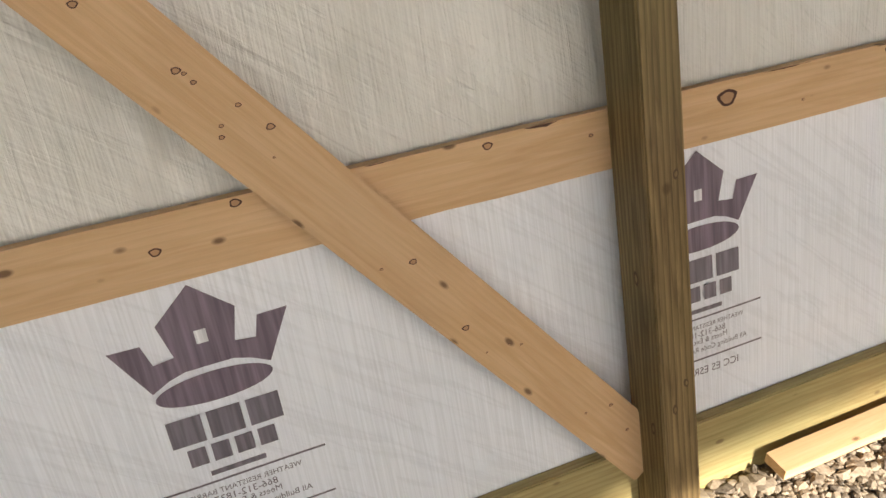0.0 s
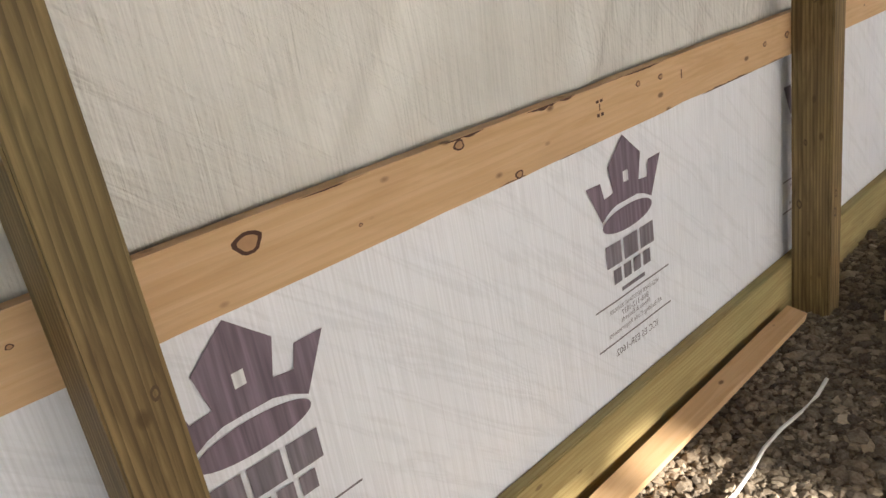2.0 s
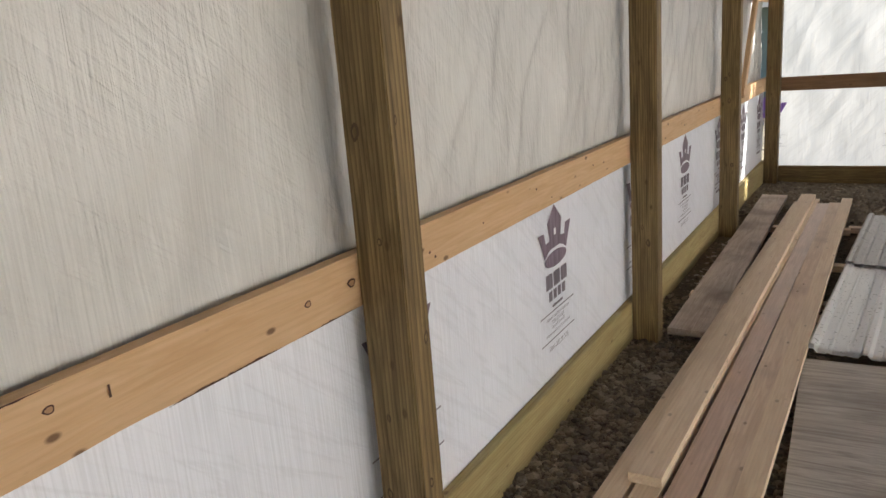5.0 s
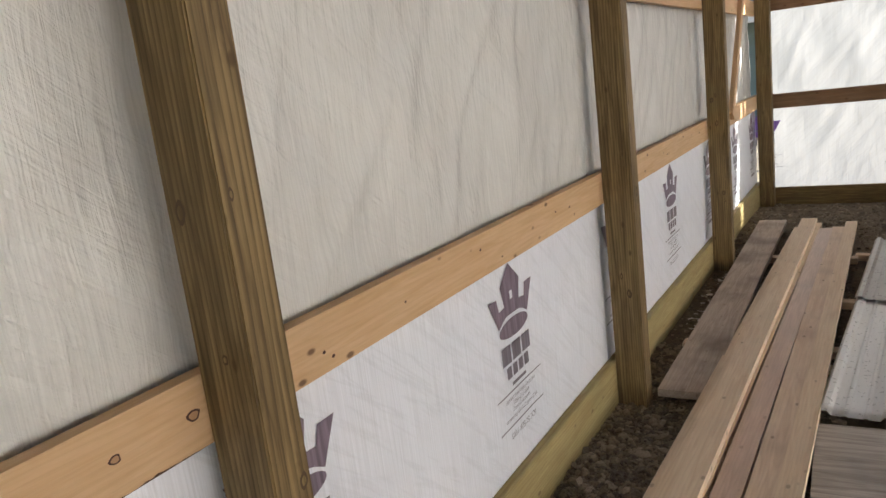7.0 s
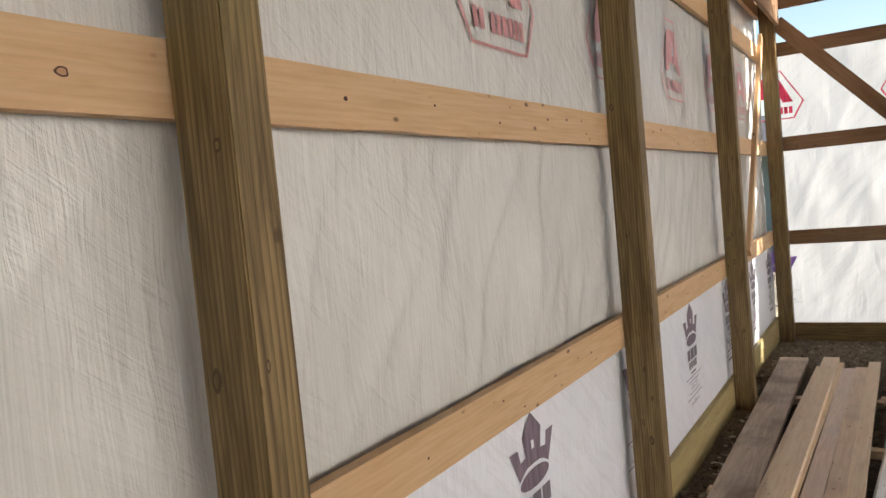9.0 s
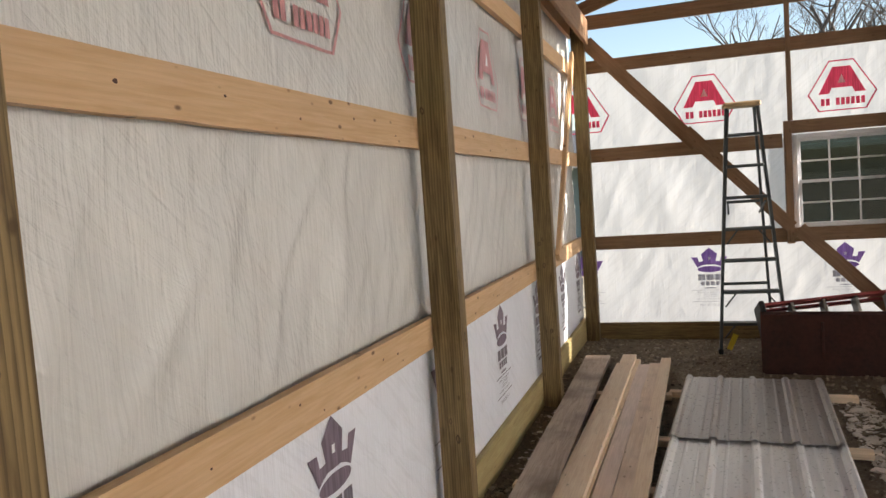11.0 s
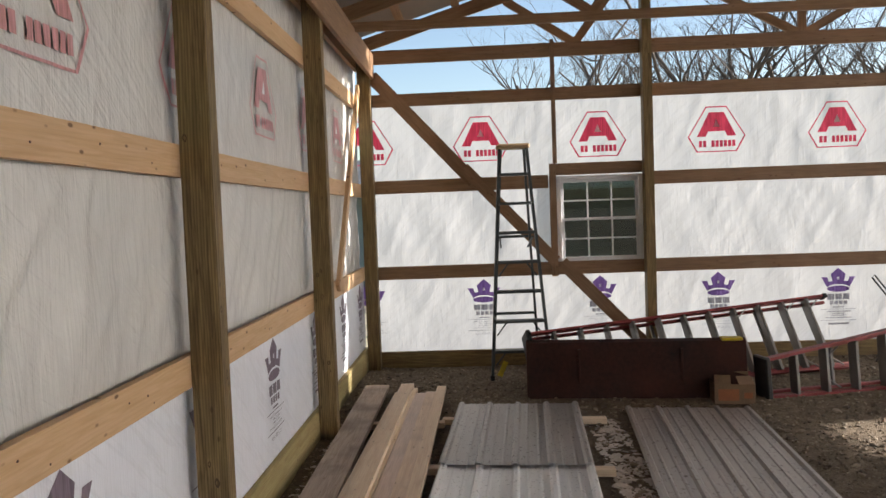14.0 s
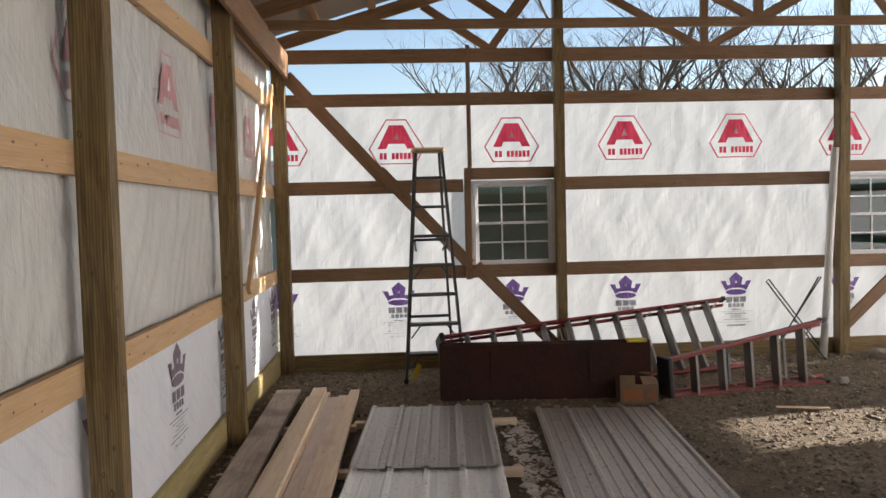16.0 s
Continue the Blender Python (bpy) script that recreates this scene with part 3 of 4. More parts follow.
def crown_print(place, parent, purple, white, grey, texts):
    bm = None
    for piece in CROWN:
        bm = polygon(piece, place, bm)
    part("crown_print", bm, purple, parent)
    part("print_window", polygon([(-0.012, -0.13), (0.012, -0.13), (0.012, -0.1), (-0.012, -0.1)], lambda u, v: place(u, v, 0.001)), white, parent)
    ell = [(0.122 * math.cos(a), -0.231 + 0.034 * math.sin(a)) for a in [math.tau * i / 28 for i in range(28)]]
    part("print_ellipse", polygon(ell, place), purple, parent)
    bm = None
    for n, x0, x1, va, vb in ((3, -0.125, 0.125, -0.285, -0.35), (4, -0.1, 0.1, -0.362, -0.405)):
        w = (x1 - x0) / n
        for i in range(n):
            bm = polygon([(x0 + w * i + 0.006, va), (x0 + w * (i + 1) - 0.006, va), (x0 + w * (i + 1) - 0.006, vb), (x0 + w * i + 0.006, vb)][::-1], place, bm)
    part("wordmark_blocks", bm, grey, parent)
    for v, w in ((-0.452, 0.19), (-0.575, 0.19)):
        part("print_bar", polygon([(-w, v), (w, v), (w, v - 0.005), (-w, v - 0.005)][::-1], place), grey, parent)
    small = [(-0.432, 0.06, 0.012), (-0.48, 0.13, 0.012), (-0.502, 0.07, 0.011), (-0.523, 0.075, 0.011), (-0.548, 0.14, 0.011), (-0.615, 0.11, 0.02)]
    words = ["", "WEATHER RESISTANT BARRIER", "866-312-1837", "Meets & Exceeds", "All Building Code Requirements", "ICC ES ESR-1602"]
    for (v, w, h), word in zip(small, words):
        if texts and word:
            part("printed_line", lettering(word, 2 * w, v, place), grey, parent)
        else:
            part("printed_line", polygon([(-w, v + h / 2), (w, v + h / 2), (w, v - h / 2), (-w, v - h / 2)][::-1], place), grey, parent)


def lettering(word, width, v, place):
    """Flat letters of the built-in font, width wide, centred at height v."""
    cu = bpy.data.curves.new("text", "FONT")
    cu.body, cu.align_x, cu.align_y, cu.resolution_u = word, "CENTER", "CENTER", 2
    ob = new("text", cu)
    bpy.context.view_layer.update()
    me = bpy.data.meshes.new_from_object(ob.evaluated_get(bpy.context.evaluated_depsgraph_get()))
    k = width / max(1e-6, max(p.co.x for p in me.vertices) - min(p.co.x for p in me.vertices))
    bm = bmesh.new()
    bm.from_mesh(me)
    for p in bm.verts:
        p.co = place(p.co.x * k, v + p.co.y * k)
    bpy.data.objects.remove(ob)
    bpy.data.curves.remove(cu)
    bpy.data.meshes.remove(me)
    return bm


def hex_print(place, parent, red, white):
    out = [(0.31, 0.0), (0.11, 0.325), (-0.11, 0.325), (-0.31, 0.0), (-0.215, -0.17), (0.215, -0.17)]
    bm = None
    for a, b in zip(out, out[1:] + out[:1]):
        k = 0.95
        bm = polygon([a, b, (b[0] * k, 0.06 + (b[1] - 0.06) * k), (a[0] * k, 0.06 + (a[1] - 0.06) * k)], place, bm)
    part("hexagon_outline", bm, red, parent)
    bm = polygon([(-0.21, 0.0), (-0.08, 0.26), (0.08, 0.26), (0.21, 0.0), (0.115, 0.0), (0.09, 0.055), (-0.09, 0.055), (-0.115, 0.0)], lambda u, v: place(u, v), None)
    part("emblem", bm, red, parent)
    part("emblem_gap", polygon([(-0.035, 0.10), (0.035, 0.10), (0.0, 0.185)], lambda u, v: place(u, v, 0.0015)), white, parent)
    bm = None
    for i in range(9):
        if i != 6:
            x0 = -0.2 + i * 0.0445
            bm = polygon([(x0, -0.045), (x0 + 0.034, -0.045), (x0 + 0.034, -0.115), (x0, -0.115)], place, bm)
    part("wordmark_blocks", bm, red, parent)
    return place


for y in (-5.8, -4.6, -3.418, -2.192, -0.987, 0.21, 1.408, 2.6, 3.785, 5.0, 6.2, 7.2):
    # printing faces outwards, so from inside it reads mirrored
    crown_print(lambda u, v, d=0.0, y=y: Vector((WX + 0.003 + d + wrap_d(y - u, 0.978 + v, 0.2, 1.07, 0.003), y - u, 0.978 + v)), wrap_w_low, INK_PURPLE, INK_WHITE, INK_GREY, y < 4.5)
for y in (0.25, 1.45, 2.62, 3.85, 5.05, 6.28):
    hex_print(lambda u, v, d=0.0, y=y: Vector((WX - 0.003 + d + wrap_d(y - u, 2.40 + v, 1.99, 3.42, 0.009), y - u, 2.40 + v)), wrap_w_top, INK_FADED, INK_WHITE)
for i in range(8):
    crown_print(lambda u, v, d=0.0, x=0.02 + 1.29 * i: Vector((x - u, WY - 0.004 - d + wrap_d(x - u, 0.96 + v, 0.12, 1.06, 0.005), 0.96 + v)), wrap_n_low, END_PURPLE, END_WHITE, END_GREY, i in (1, 2, 3))
    hex_print(lambda u, v, d=0.0, x=0.045 + 1.285 * i: Vector((x - u, WY - 0.0045 - d + wrap_d(x - u, 2.44 + v, 2.02, 2.97, 0.006), 2.44 + v)), wrap_n_top, END_RED, END_WHITE)

# ---- roof and trusses ----
PITCH, EAVE_Z, MID = 0.30, 3.53, 4.85


def truss(y, gable=False):
    t = thing("roof_truss", "brown wooden roof truss with diagonal webs", "truss", group="roof trusses")
    top = lambda x: EAVE_Z + 0.045 + PITCH * (MID - abs(x - MID))
    lab = ""
    if not gable:
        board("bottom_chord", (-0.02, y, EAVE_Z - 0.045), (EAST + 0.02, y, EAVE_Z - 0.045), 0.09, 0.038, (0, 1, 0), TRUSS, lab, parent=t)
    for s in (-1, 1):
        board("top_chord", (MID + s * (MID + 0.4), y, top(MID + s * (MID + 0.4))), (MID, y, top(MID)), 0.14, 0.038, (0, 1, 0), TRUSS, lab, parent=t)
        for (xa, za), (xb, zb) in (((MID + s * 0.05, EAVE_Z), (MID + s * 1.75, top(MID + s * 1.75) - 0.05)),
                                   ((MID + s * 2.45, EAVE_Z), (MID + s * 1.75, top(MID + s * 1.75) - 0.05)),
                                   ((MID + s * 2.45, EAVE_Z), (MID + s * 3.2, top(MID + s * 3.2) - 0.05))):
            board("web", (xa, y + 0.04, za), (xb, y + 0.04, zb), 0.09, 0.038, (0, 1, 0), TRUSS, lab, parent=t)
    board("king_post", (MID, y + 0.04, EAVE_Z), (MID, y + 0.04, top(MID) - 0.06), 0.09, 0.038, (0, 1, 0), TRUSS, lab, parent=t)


truss(NORTH + 0.06, True)
for k in range(1, 13):
    truss(NORTH - 1.22 * k)
for s, name in ((-1, "roof_west"), (1, "roof_east")):
    bm = bmesh.new()
    xe = MID + s * (MID + 0.45)
    z = lambda x: EAVE_Z + 0.16 + PITCH * (MID - abs(x - MID))
    for dz in (0.0, 0.02):
        vs = [bm.verts.new(p) for p in ((xe, SOUTH - 0.3, z(xe) + dz), (MID, SOUTH - 0.3, z(MID) + dz), (MID, NORTH + 0.1, z(MID) + dz), (xe, NORTH + 0.1, z(xe) + dz))]
        bm.faces.new(vs)
    roof = tagged(part(name, bm, STEEL_ROOF), "dark steel roofing over the purlins", "roof", kind="structure")
    for i in range(9):
        x = MID + s * (0.15 + i * 0.6)
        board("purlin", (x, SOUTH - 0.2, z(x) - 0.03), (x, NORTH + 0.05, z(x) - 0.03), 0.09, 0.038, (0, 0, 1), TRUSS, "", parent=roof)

# ---- braces ----
BRACE = board("diagonal_brace", (0.0195, -4.83, 3.3), (0.0195, -2.42, 0.205), 0.15, 0.037, (1, 0, 0), SPRUCE, "pale spruce diagonal brace with small knots", "brace")
board("diagonal_brace", (0.0195, 5.72, 1.08), (0.0195, 7.3, 3.1), 0.10, 0.037, (1, 0, 0), SPRUCE, "pale diagonal brace beside the corner post", "brace")
board("diagonal_brace", (0.15, NORTH - 0.021, 3.24), (1.24, NORTH - 0.021, 2.04), 0.145, 0.037, (0, 1, 0), SPRUCE_SHADED, "brown diagonal brace across the end wall", "brace")
board("diagonal_brace", (1.13, NORTH - 0.06, 2.2), (2.11, NORTH - 0.06, 1.14), 0.13, 0.037, (0, 1, 0), SPRUCE_SHADED, "brown diagonal brace across the end wall", "brace")
board("diagonal_brace", (2.18, NORTH - 0.021, 1.12), (3.06, NORTH - 0.021, 0.2), 0.14, 0.037, (0, 1, 0), SPRUCE_SHADED, "brown diagonal brace under the window", "brace")
board("diagonal_brace", (6.45, NORTH - 0.021, 0.33), (9.5, NORTH - 0.021, 3.2), 0.14, 0.037, (0, 1, 0), SPRUCE_SHADED, "brown diagonal brace rising from the post", "brace")


rng = random.Random(12)
spots = []
for i in range(34):
    f, off = rng.uniform(0.3, 0.98), rng.uniform(-0.055, 0.055)
    spots.append((-4.83 + 2.41 * f + 0.79 * off, 3.3 - 3.095 * f + 0.61 * off, rng.choice((0.003, 0.004, 0.005, 0.006, 0.009))))
knots(BRACE, spots, KNOT_RING, KNOT_CORE, 0.038)


def wane(parent, z, ya, yb, deep, up, seed):
    """Dark bark left along an edge of a girt: a thin ragged sliver a little proud of its face."""
    n = max(6, int((yb - ya) / 0.012))
    bm = bmesh.new()
    edge, inner = [], []
    for i in range(n + 1):
        y, f = ya + (yb - ya) * i / n, i / n
        k = max(0.06, math.sin(math.pi * f) * (0.5 + noise.noise(Vector((y * 14, seed, 0))) + 0.5 * noise.noise(Vector((y * 60, seed, 4)))))
        edge.append(bm.verts.new((0.0016, y, z)))
        inner.append(bm.verts.new((0.0016, y, z - up * deep * k)))
    for i in range(n):
        bm.faces.new((edge[i], edge[i + 1], inner[i + 1], inner[i]))
    bm.transform(parent.matrix_world.inverted())
    part("bark_edge", bm, KNOT_RING, parent, "dark bark left on the edge")


for k, (z, ya, yb, deep, up) in enumerate(((1.139, -1.66, -1.54, 0.012, 1), (1.138, -1.40, -1.22, 0.014, 1), (1.139, -1.12, -0.82, 0.007, 1), (1.139, -2.66, -2.58, 0.010, 1),
                                          (1.139, -3.02, -2.95, 0.012, 1), (1.002, -1.52, -1.43, 0.012, -1), (1.001, -0.62, -0.30, 0.011, -1), (1.001, -0.24, -0.02, 0.008, -1),
                                          (1.001, -1.32, -1.12, 0.005, -1), (1.139, -2.02, -1.86, 0.005, 1))):
    wane(WEST_GIRTS[0, 1], z, ya, yb, deep, up, k * 3.7)


# ---- windows of the end wall ----
def window(name, x0, x1, z0, z1):
    t = thing(name, "white vinyl sash window with muntins", "window", kind="structure")
    y = NORTH + 0.005
    f = 0.045
    for n, lo, hi in (("window_frame", (x0, y, z0), (x0 + f, y + 0.07, z1)), ("window_frame", (x1 - f, y, z0), (x1, y + 0.07, z1)),
                      ("window_frame", (x0 + f, y, z1 - f), (x1 - f, y + 0.07, z1)), ("window_sill", (x0 + f, y, z0), (x1 - f, y + 0.07, z0 + f))):
        part(n, box(lo, hi, 0.004), VINYL, t)
    zm = (z0 + z1) / 2
    for k, (a, b, yy) in enumerate(((z0 + f, zm + 0.02, y + 0.015), (zm - 0.02, z1 - f, y + 0.04))):
        xa, xb, s = x0 + f, x1 - f, 0.03
        bm = box((xa, yy, a), (xa + s, yy + 0.022, b), 0.002)
        for lo, hi in (((xb - s, yy, a), (xb, yy + 0.022, b)), ((xa + s, yy, b - s), (xb - s, yy + 0.022, b)), ((xa + s, yy, a), (xb - s, yy + 0.022, a + s))):
            bm = box(lo, hi, 0.002, bm)
        sash = part("sash", bm, VINYL, t)
        for i in (1, 2):
            xm = xa + s + (xb - xa - 2 * s) * i / 3
            part("muntin", box((xm - 0.009, yy + 0.007, a + s), (xm + 0.009, yy + 0.013, b - s), 0.001), VINYL, sash)
        zz = (a + b) / 2
        part("muntin", box((xa + s, yy + 0.0075, zz - 0.009), (xb - s, yy + 0.0125, zz + 0.009), 0.001), VINYL, sash)
        g = part("pane", box((xa + s, yy + 0.015, a + s), (xb - s, yy + 0.018, b - s), 0), GLASS, sash)
        g.visible_shadow = False
    net = part("insect_screen", box((x0 + f, y + 0.058, z0 + f), (x1 - f, y + 0.059, zm), 0), SCREEN, t, "grey insect screen over the lower sash")
    net.visible_shadow = False


window("window_1", *W1[:2], *W1[2:])
window("window_2", *W2[:2], *W2[2:])
for (x0, x1, z0, z1), studs in ((W1, True), (W2, False)):
    board("window_stud", (x0 - 0.045, NORTH + 0.0, 0.97), (x0 - 0.045, NORTH + 0.0, 2.21), 0.07, 0.07, (0, 1, 0), SPRUCE_SHADED, "brown stud beside the window", "stud")
    board("window_header", (x0 - 0.005, NORTH + 0.02, 2.145), (x1 + (0 if studs else 0.08), NORTH + 0.02, 2.145), 0.13, 0.038, (0, 1, 0), SPRUCE_SHADED, "brown board over the window", "header")
board("upper_stud", (2.135, NORTH + 0.0, 2.212), (2.135, NORTH + 0.0, 3.56), 0.045, 0.036, (0, 1, 0), SPRUCE_SHADED, "narrow brown stud above the window", "stud")
board("window_stud", (7.43, NORTH + 0.02, 1.0), (7.43, NORTH + 0.02, 2.21), 0.07, 0.038, (0, 1, 0), SPRUCE_SHADED, "brown stud beside the window", "stud")


# ---- planks lying on the gravel ----
def sleeper(xa, xb, y, turn=0.0, label="short pale wooden block under the stack"):
    board("sleeper", (xa, y - turn, 0.025), (xb, y + turn, 0.025), 0.085, 0.045, (0, 0, 1), PLANK_PALE, label, "block", group="sleepers")


sleeper(0.36, 0.84, 0.62)
sleeper(0.13, 0.95, 3.2)
sleeper(0.13, 0.95, 5.1)
PL = [("weathered muddy plank lying on blocks", 0.29, 0.255, 2.43, 6.25, 0.225, 0.067, PLANK_GREY),
      ("pale sawn plank lying on blocks", 0.37, 0.50, 0.0, 5.95, 0.09, 0.067, PLANK_PALE),
      ("pale sawn plank lying on blocks", 0.478, 0.612, 0.01, 6.1, 0.09, 0.067, PLANK_PALE),
      ("damp reddish plank lying on blocks", 0.588, 0.70, -0.45, 5.9, 0.10, 0.067, PLANK_RED),
      ("rough brownish plank lying on blocks", 0.705, 0.79, -0.42, 5.95, 0.095, 0.067, PLANK_TAN),
      ("pale sawn plank lying on blocks", 0.80, 0.877, -0.1, 6.15, 0.085, 0.069, PLANK_PALE),
      ("pale plank lying on top of the others", 0.482, 0.56, 0.88, 6.12, 0.12, 0.107, PLANK_PALE)]
for lab, xa, xb, ya, yb, w, zc, mat in PL:
    board("plank", (xa, ya, zc), (xb, yb, zc), w, 0.038, (0, 0, 1), mat, lab, "plank", 0.004, "planks on the ground")
board("plank", (0.075, -2.06, 0.062), (0.06, -0.1, 0.062), 0.075, 0.036, (0.25, 0, 1), SPRUCE, "narrow pale board lying along the skirt", "plank", 0.003)

# ---- steel panels ----


def panel(name, x, y, turn, length, z, mat, label, ribs=5, w=0.95):
    """A ribbed siding panel; its near left corner at x, y."""
    prof = []
    pitch = w / (ribs - 1)
    for i in range(ribs):
        c = i * pitch
        prof += [(c - 0.028, 0), (c - 0.012, 0.019), (c + 0.012, 0.019), (c + 0.028, 0)]
        if i < ribs - 1:
            for k in (1, 2):
                q = c + pitch * k / 3
                prof += [(q - 0.012, 0), (q - 0.005, 0.004), (q + 0.005, 0.004), (q + 0.012, 0)]
    bm = bmesh.new()
    n = 14
    rows = []
    for dz in (0, -0.0012):
        for j in range(n + 1):
            yy = length * j / n
            rows.append([bm.verts.new((u, yy, h + dz + 0.003 * noise.noise(Vector((u * 2, yy * 1.2, z * 9))))) for u, h in prof])
    for half in (0, n + 1):
        for j in range(n):
            for k in range(len(prof) - 1):
                q = (rows[half + j][k], rows[half + j][k + 1], rows[half + j + 1][k + 1], rows[half + j + 1][k])
                bm.faces.new(q if half == 0 else q[::-1])
    ob = part(name, bm, mat)
    ob.matrix_world = pose(x, y, z, 0, 0, turn)
    return tagged(ob, label, "steel panel", "steel panels")


for k in range(4):
    panel("steel_panel", 0.885 + 0.002 * k, 2.41 + 0.012 * k, -3.7, 3.0, 0.052 + 0.0035 * k, STEEL_PALE, "pale ribbed steel siding panel in a stack")
panel("steel_panel", 0.985, 3.98, -3.7, 1.52, 0.080, STEEL_MID, "shiny taupe ribbed steel panel overlapping the stack")
panel("steel_panel", 2.19, 2.35, -5.3, 3.1, 0.032, STEEL_BROWN, "taupe ribbed steel siding panel on the gravel")
sleeper(0.93, 2.24, 5.15, -0.04)
sleeper(0.85, 2.1, 4.0, -0.05)
sleeper(0.85, 2.0, 2.9, -0.05)

ply = part("plywood_sheet", box((0, 0, 0), (1.22, 2.3, 0.02), 0.002), PLY)
ply.matrix_world = pose(0.955, 0.05, 0.018, 0, 0, 2.5)
tagged(ply, "grey weathered plywood sheet on the gravel", "plywood")


# ---- loader bucket ----
def loader_bucket():
    m = pose(1.68, 5.93, 0, 0, 0, -4.5)
    t = thing("loader_bucket", "dark rusty steel loader bucket on the gravel", "loader bucket", m)
    L = 1.9
    prof = [(0.0, 0.0), (0.05, 0.50), (0.09, 0.52), (0.42, 0.30), (0.55, 0.06), (0.62, 0.0)]
    bm = bmesh.new()
    rows = [[bm.verts.new((x, y, z)) for y, z in prof[:3]] for x in (0, L / 3, 2 * L / 3, L)]
    back = [[bm.verts.new((x, y + 0.012, z)) for y, z in prof[:3]] for x in (0, L / 3, 2 * L / 3, L)]
    for i in range(3):
        for j in range(2):
            bm.faces.new((rows[i][j], rows[i + 1][j], rows[i + 1][j + 1], rows[i][j + 1]))
            bm.faces.new((back[i][j + 1], back[i + 1][j + 1], back[i + 1][j], back[i][j]))
        bm.faces.new((rows[i][2], rows[i + 1][2], back[i + 1][2], back[i][2]))
    part("back_plate", bm, RUST, t)
    for x in (-0.012, L):
        bm = bmesh.new()
        fs = []
        for dx in (0, 0.012):
            fs.append([bm.verts.new((x + dx, y, z)) for y, z in prof])
            bm.faces.new(fs[-1] if dx else fs[-1][::-1])
        for i in range(len(prof)):
            j = (i + 1) % len(prof)
            bm.faces.new((fs[0][i], fs[0][j], fs[1][j], fs[1][i]))
        part("side_plate", bm, RUST, t)
    part("floor_plate", box((0, 0.013, 0.0), (L, 0.62, 0.012), 0.002), RUST, t)
    part("cutting_edge", box((0.0, 0.6, 0.0), (L, 0.72, 0.018), 0.003), RUST, t)
    part("top_tube", box((0.003, 0.065, 0.46), (L - 0.003, 0.12, 0.505), 0.006), RUST, t)
    for x in (0.45, 1.35):
        part("rib_bracket", box((x, 0.014, 0.1), (x + 0.02, 0.10, 0.44), 0.003), RUST, t)
    part("yellow_strap", box((1.70, 0.02, 0.503), (1.88, 0.12, 0.53), 0.006), YELLOW, t, "bright yellow strap end")


loader_bucket()


# ---- ladders ----
def rail(bm, a, b, w, t, face):
    a, b = Vector(a), Vector(b)
    x = (b - a).normalized()
    z = Vector(face)
    z = (z - x * z.dot(x)).normalized()
    m = Matrix((x, z.cross(x), z)).transposed().to_4x4()
    m.translation = a
    own = lumber((b - a).length, w, t)
    own.transform(m)
    return join(bm, own)


def step_ladder(label, m, length, top_w, foot_w, steps, spread, rail_mat, step_mat, cap_mat, group=""):
    """A step ladder, upright along z in its own space: front rails lean to the cap at the top, rear legs stand behind (+y)."""
    t = thing("step_ladder", label, "ladder", m, group)
    top_y, rear_y = 0.28 * length / 2.4 if spread else 0.05, spread
    for s in (-1, 1):
        part("front_rail", rail(None, (s * foot_w / 2, 0, 0.012), (s * top_w / 2, top_y, length - 0.03), 0.07, 0.028, (1, 0, 0)), rail_mat, t)
        part("rear_rail", rail(None, (s * (foot_w / 2 - 0.05), rear_y + top_y, 0.012), (s * (top_w / 2 - 0.02), top_y + 0.08, length - 0.05), 0.045, 0.025, (1, 0, 0)), rail_mat, t)
        part("foot", box((s * foot_w / 2 - 0.022, -0.04, 0), (s * foot_w / 2 + 0.022, 0.045, 0.05), 0.006), BLACK, t)
    for i in range(1, steps + 1):
        f = i / (steps + 1)
        w = foot_w + (top_w - foot_w) * f - 0.028
        y, z = top_y * f, length * f
        st = part("step", box((-w / 2, y - 0.05, z - 0.03), (w / 2, y + 0.055, z), 0.004), step_mat, t)
        if i <= 2 or i == 4:
            for s in (-1, 1):
                part("step_brace", tube([(s * (w / 2 - 0.01), y, z - 0.16), (s * (w / 2 - 0.11), y, z - 0.03)], 0.008), step_mat, st)
    for f in (0.25, 0.6):
        w = foot_w + (top_w - foot_w) * f - 0.1
        y = rear_y * (1 - f) + top_y + 0.05 * f
        part("rear_bar", box((-w / 2, y - 0.012, length * f - 0.02), (w / 2, y + 0.012, length * f + 0.01), 0.003), step_mat, t)
    for s in (-1, 1):
        if spread:
            w = foot_w + (top_w - foot_w) * 0.6
            part("spreader", tube([(s * (w / 2 - 0.035), top_y * 0.62, length * 0.6), (s * (w / 2 - 0.06), rear_y * 0.45 + top_y, length * 0.55)], 0.01), step_mat, t)
    part("cap", box((-top_w / 2 - 0.03, top_y - 0.07, length - 0.05), (top_w / 2 + 0.03, top_y + 0.13, length), 0.012), cap_mat, t)
    return t


lad = step_ladder("tall grey-green step ladder standing open", pose(1.665, 6.72, 0.0, 0, 0, 2), 2.40, 0.28, 0.60, 7, 0.40, LADDER_GREY, LADDER_GREY, LADDER_CAP)
part("warning_label", box((0.0, -0.002, 0), (0.05, 0.002, 0.16), 0.001), YELLOW, lad, "yellow label on the rail", pose(-0.25, -0.045, 0.06, 0, 24, 0))


def lying(x, y, z, turn, lean):
    """The pose of a ladder that lies on its side along the ground, its cap at x, y."""
    return pose(x, y, z) @ pose(0, 0, 0, 0, 0, turn) @ pose(0, 0, 0, lean, 0, 0) @ Matrix(((0, 0, -1, 0), (0, 1, 0, 0), (1, 0, 0, 0), (0, 0, 0, 1)))


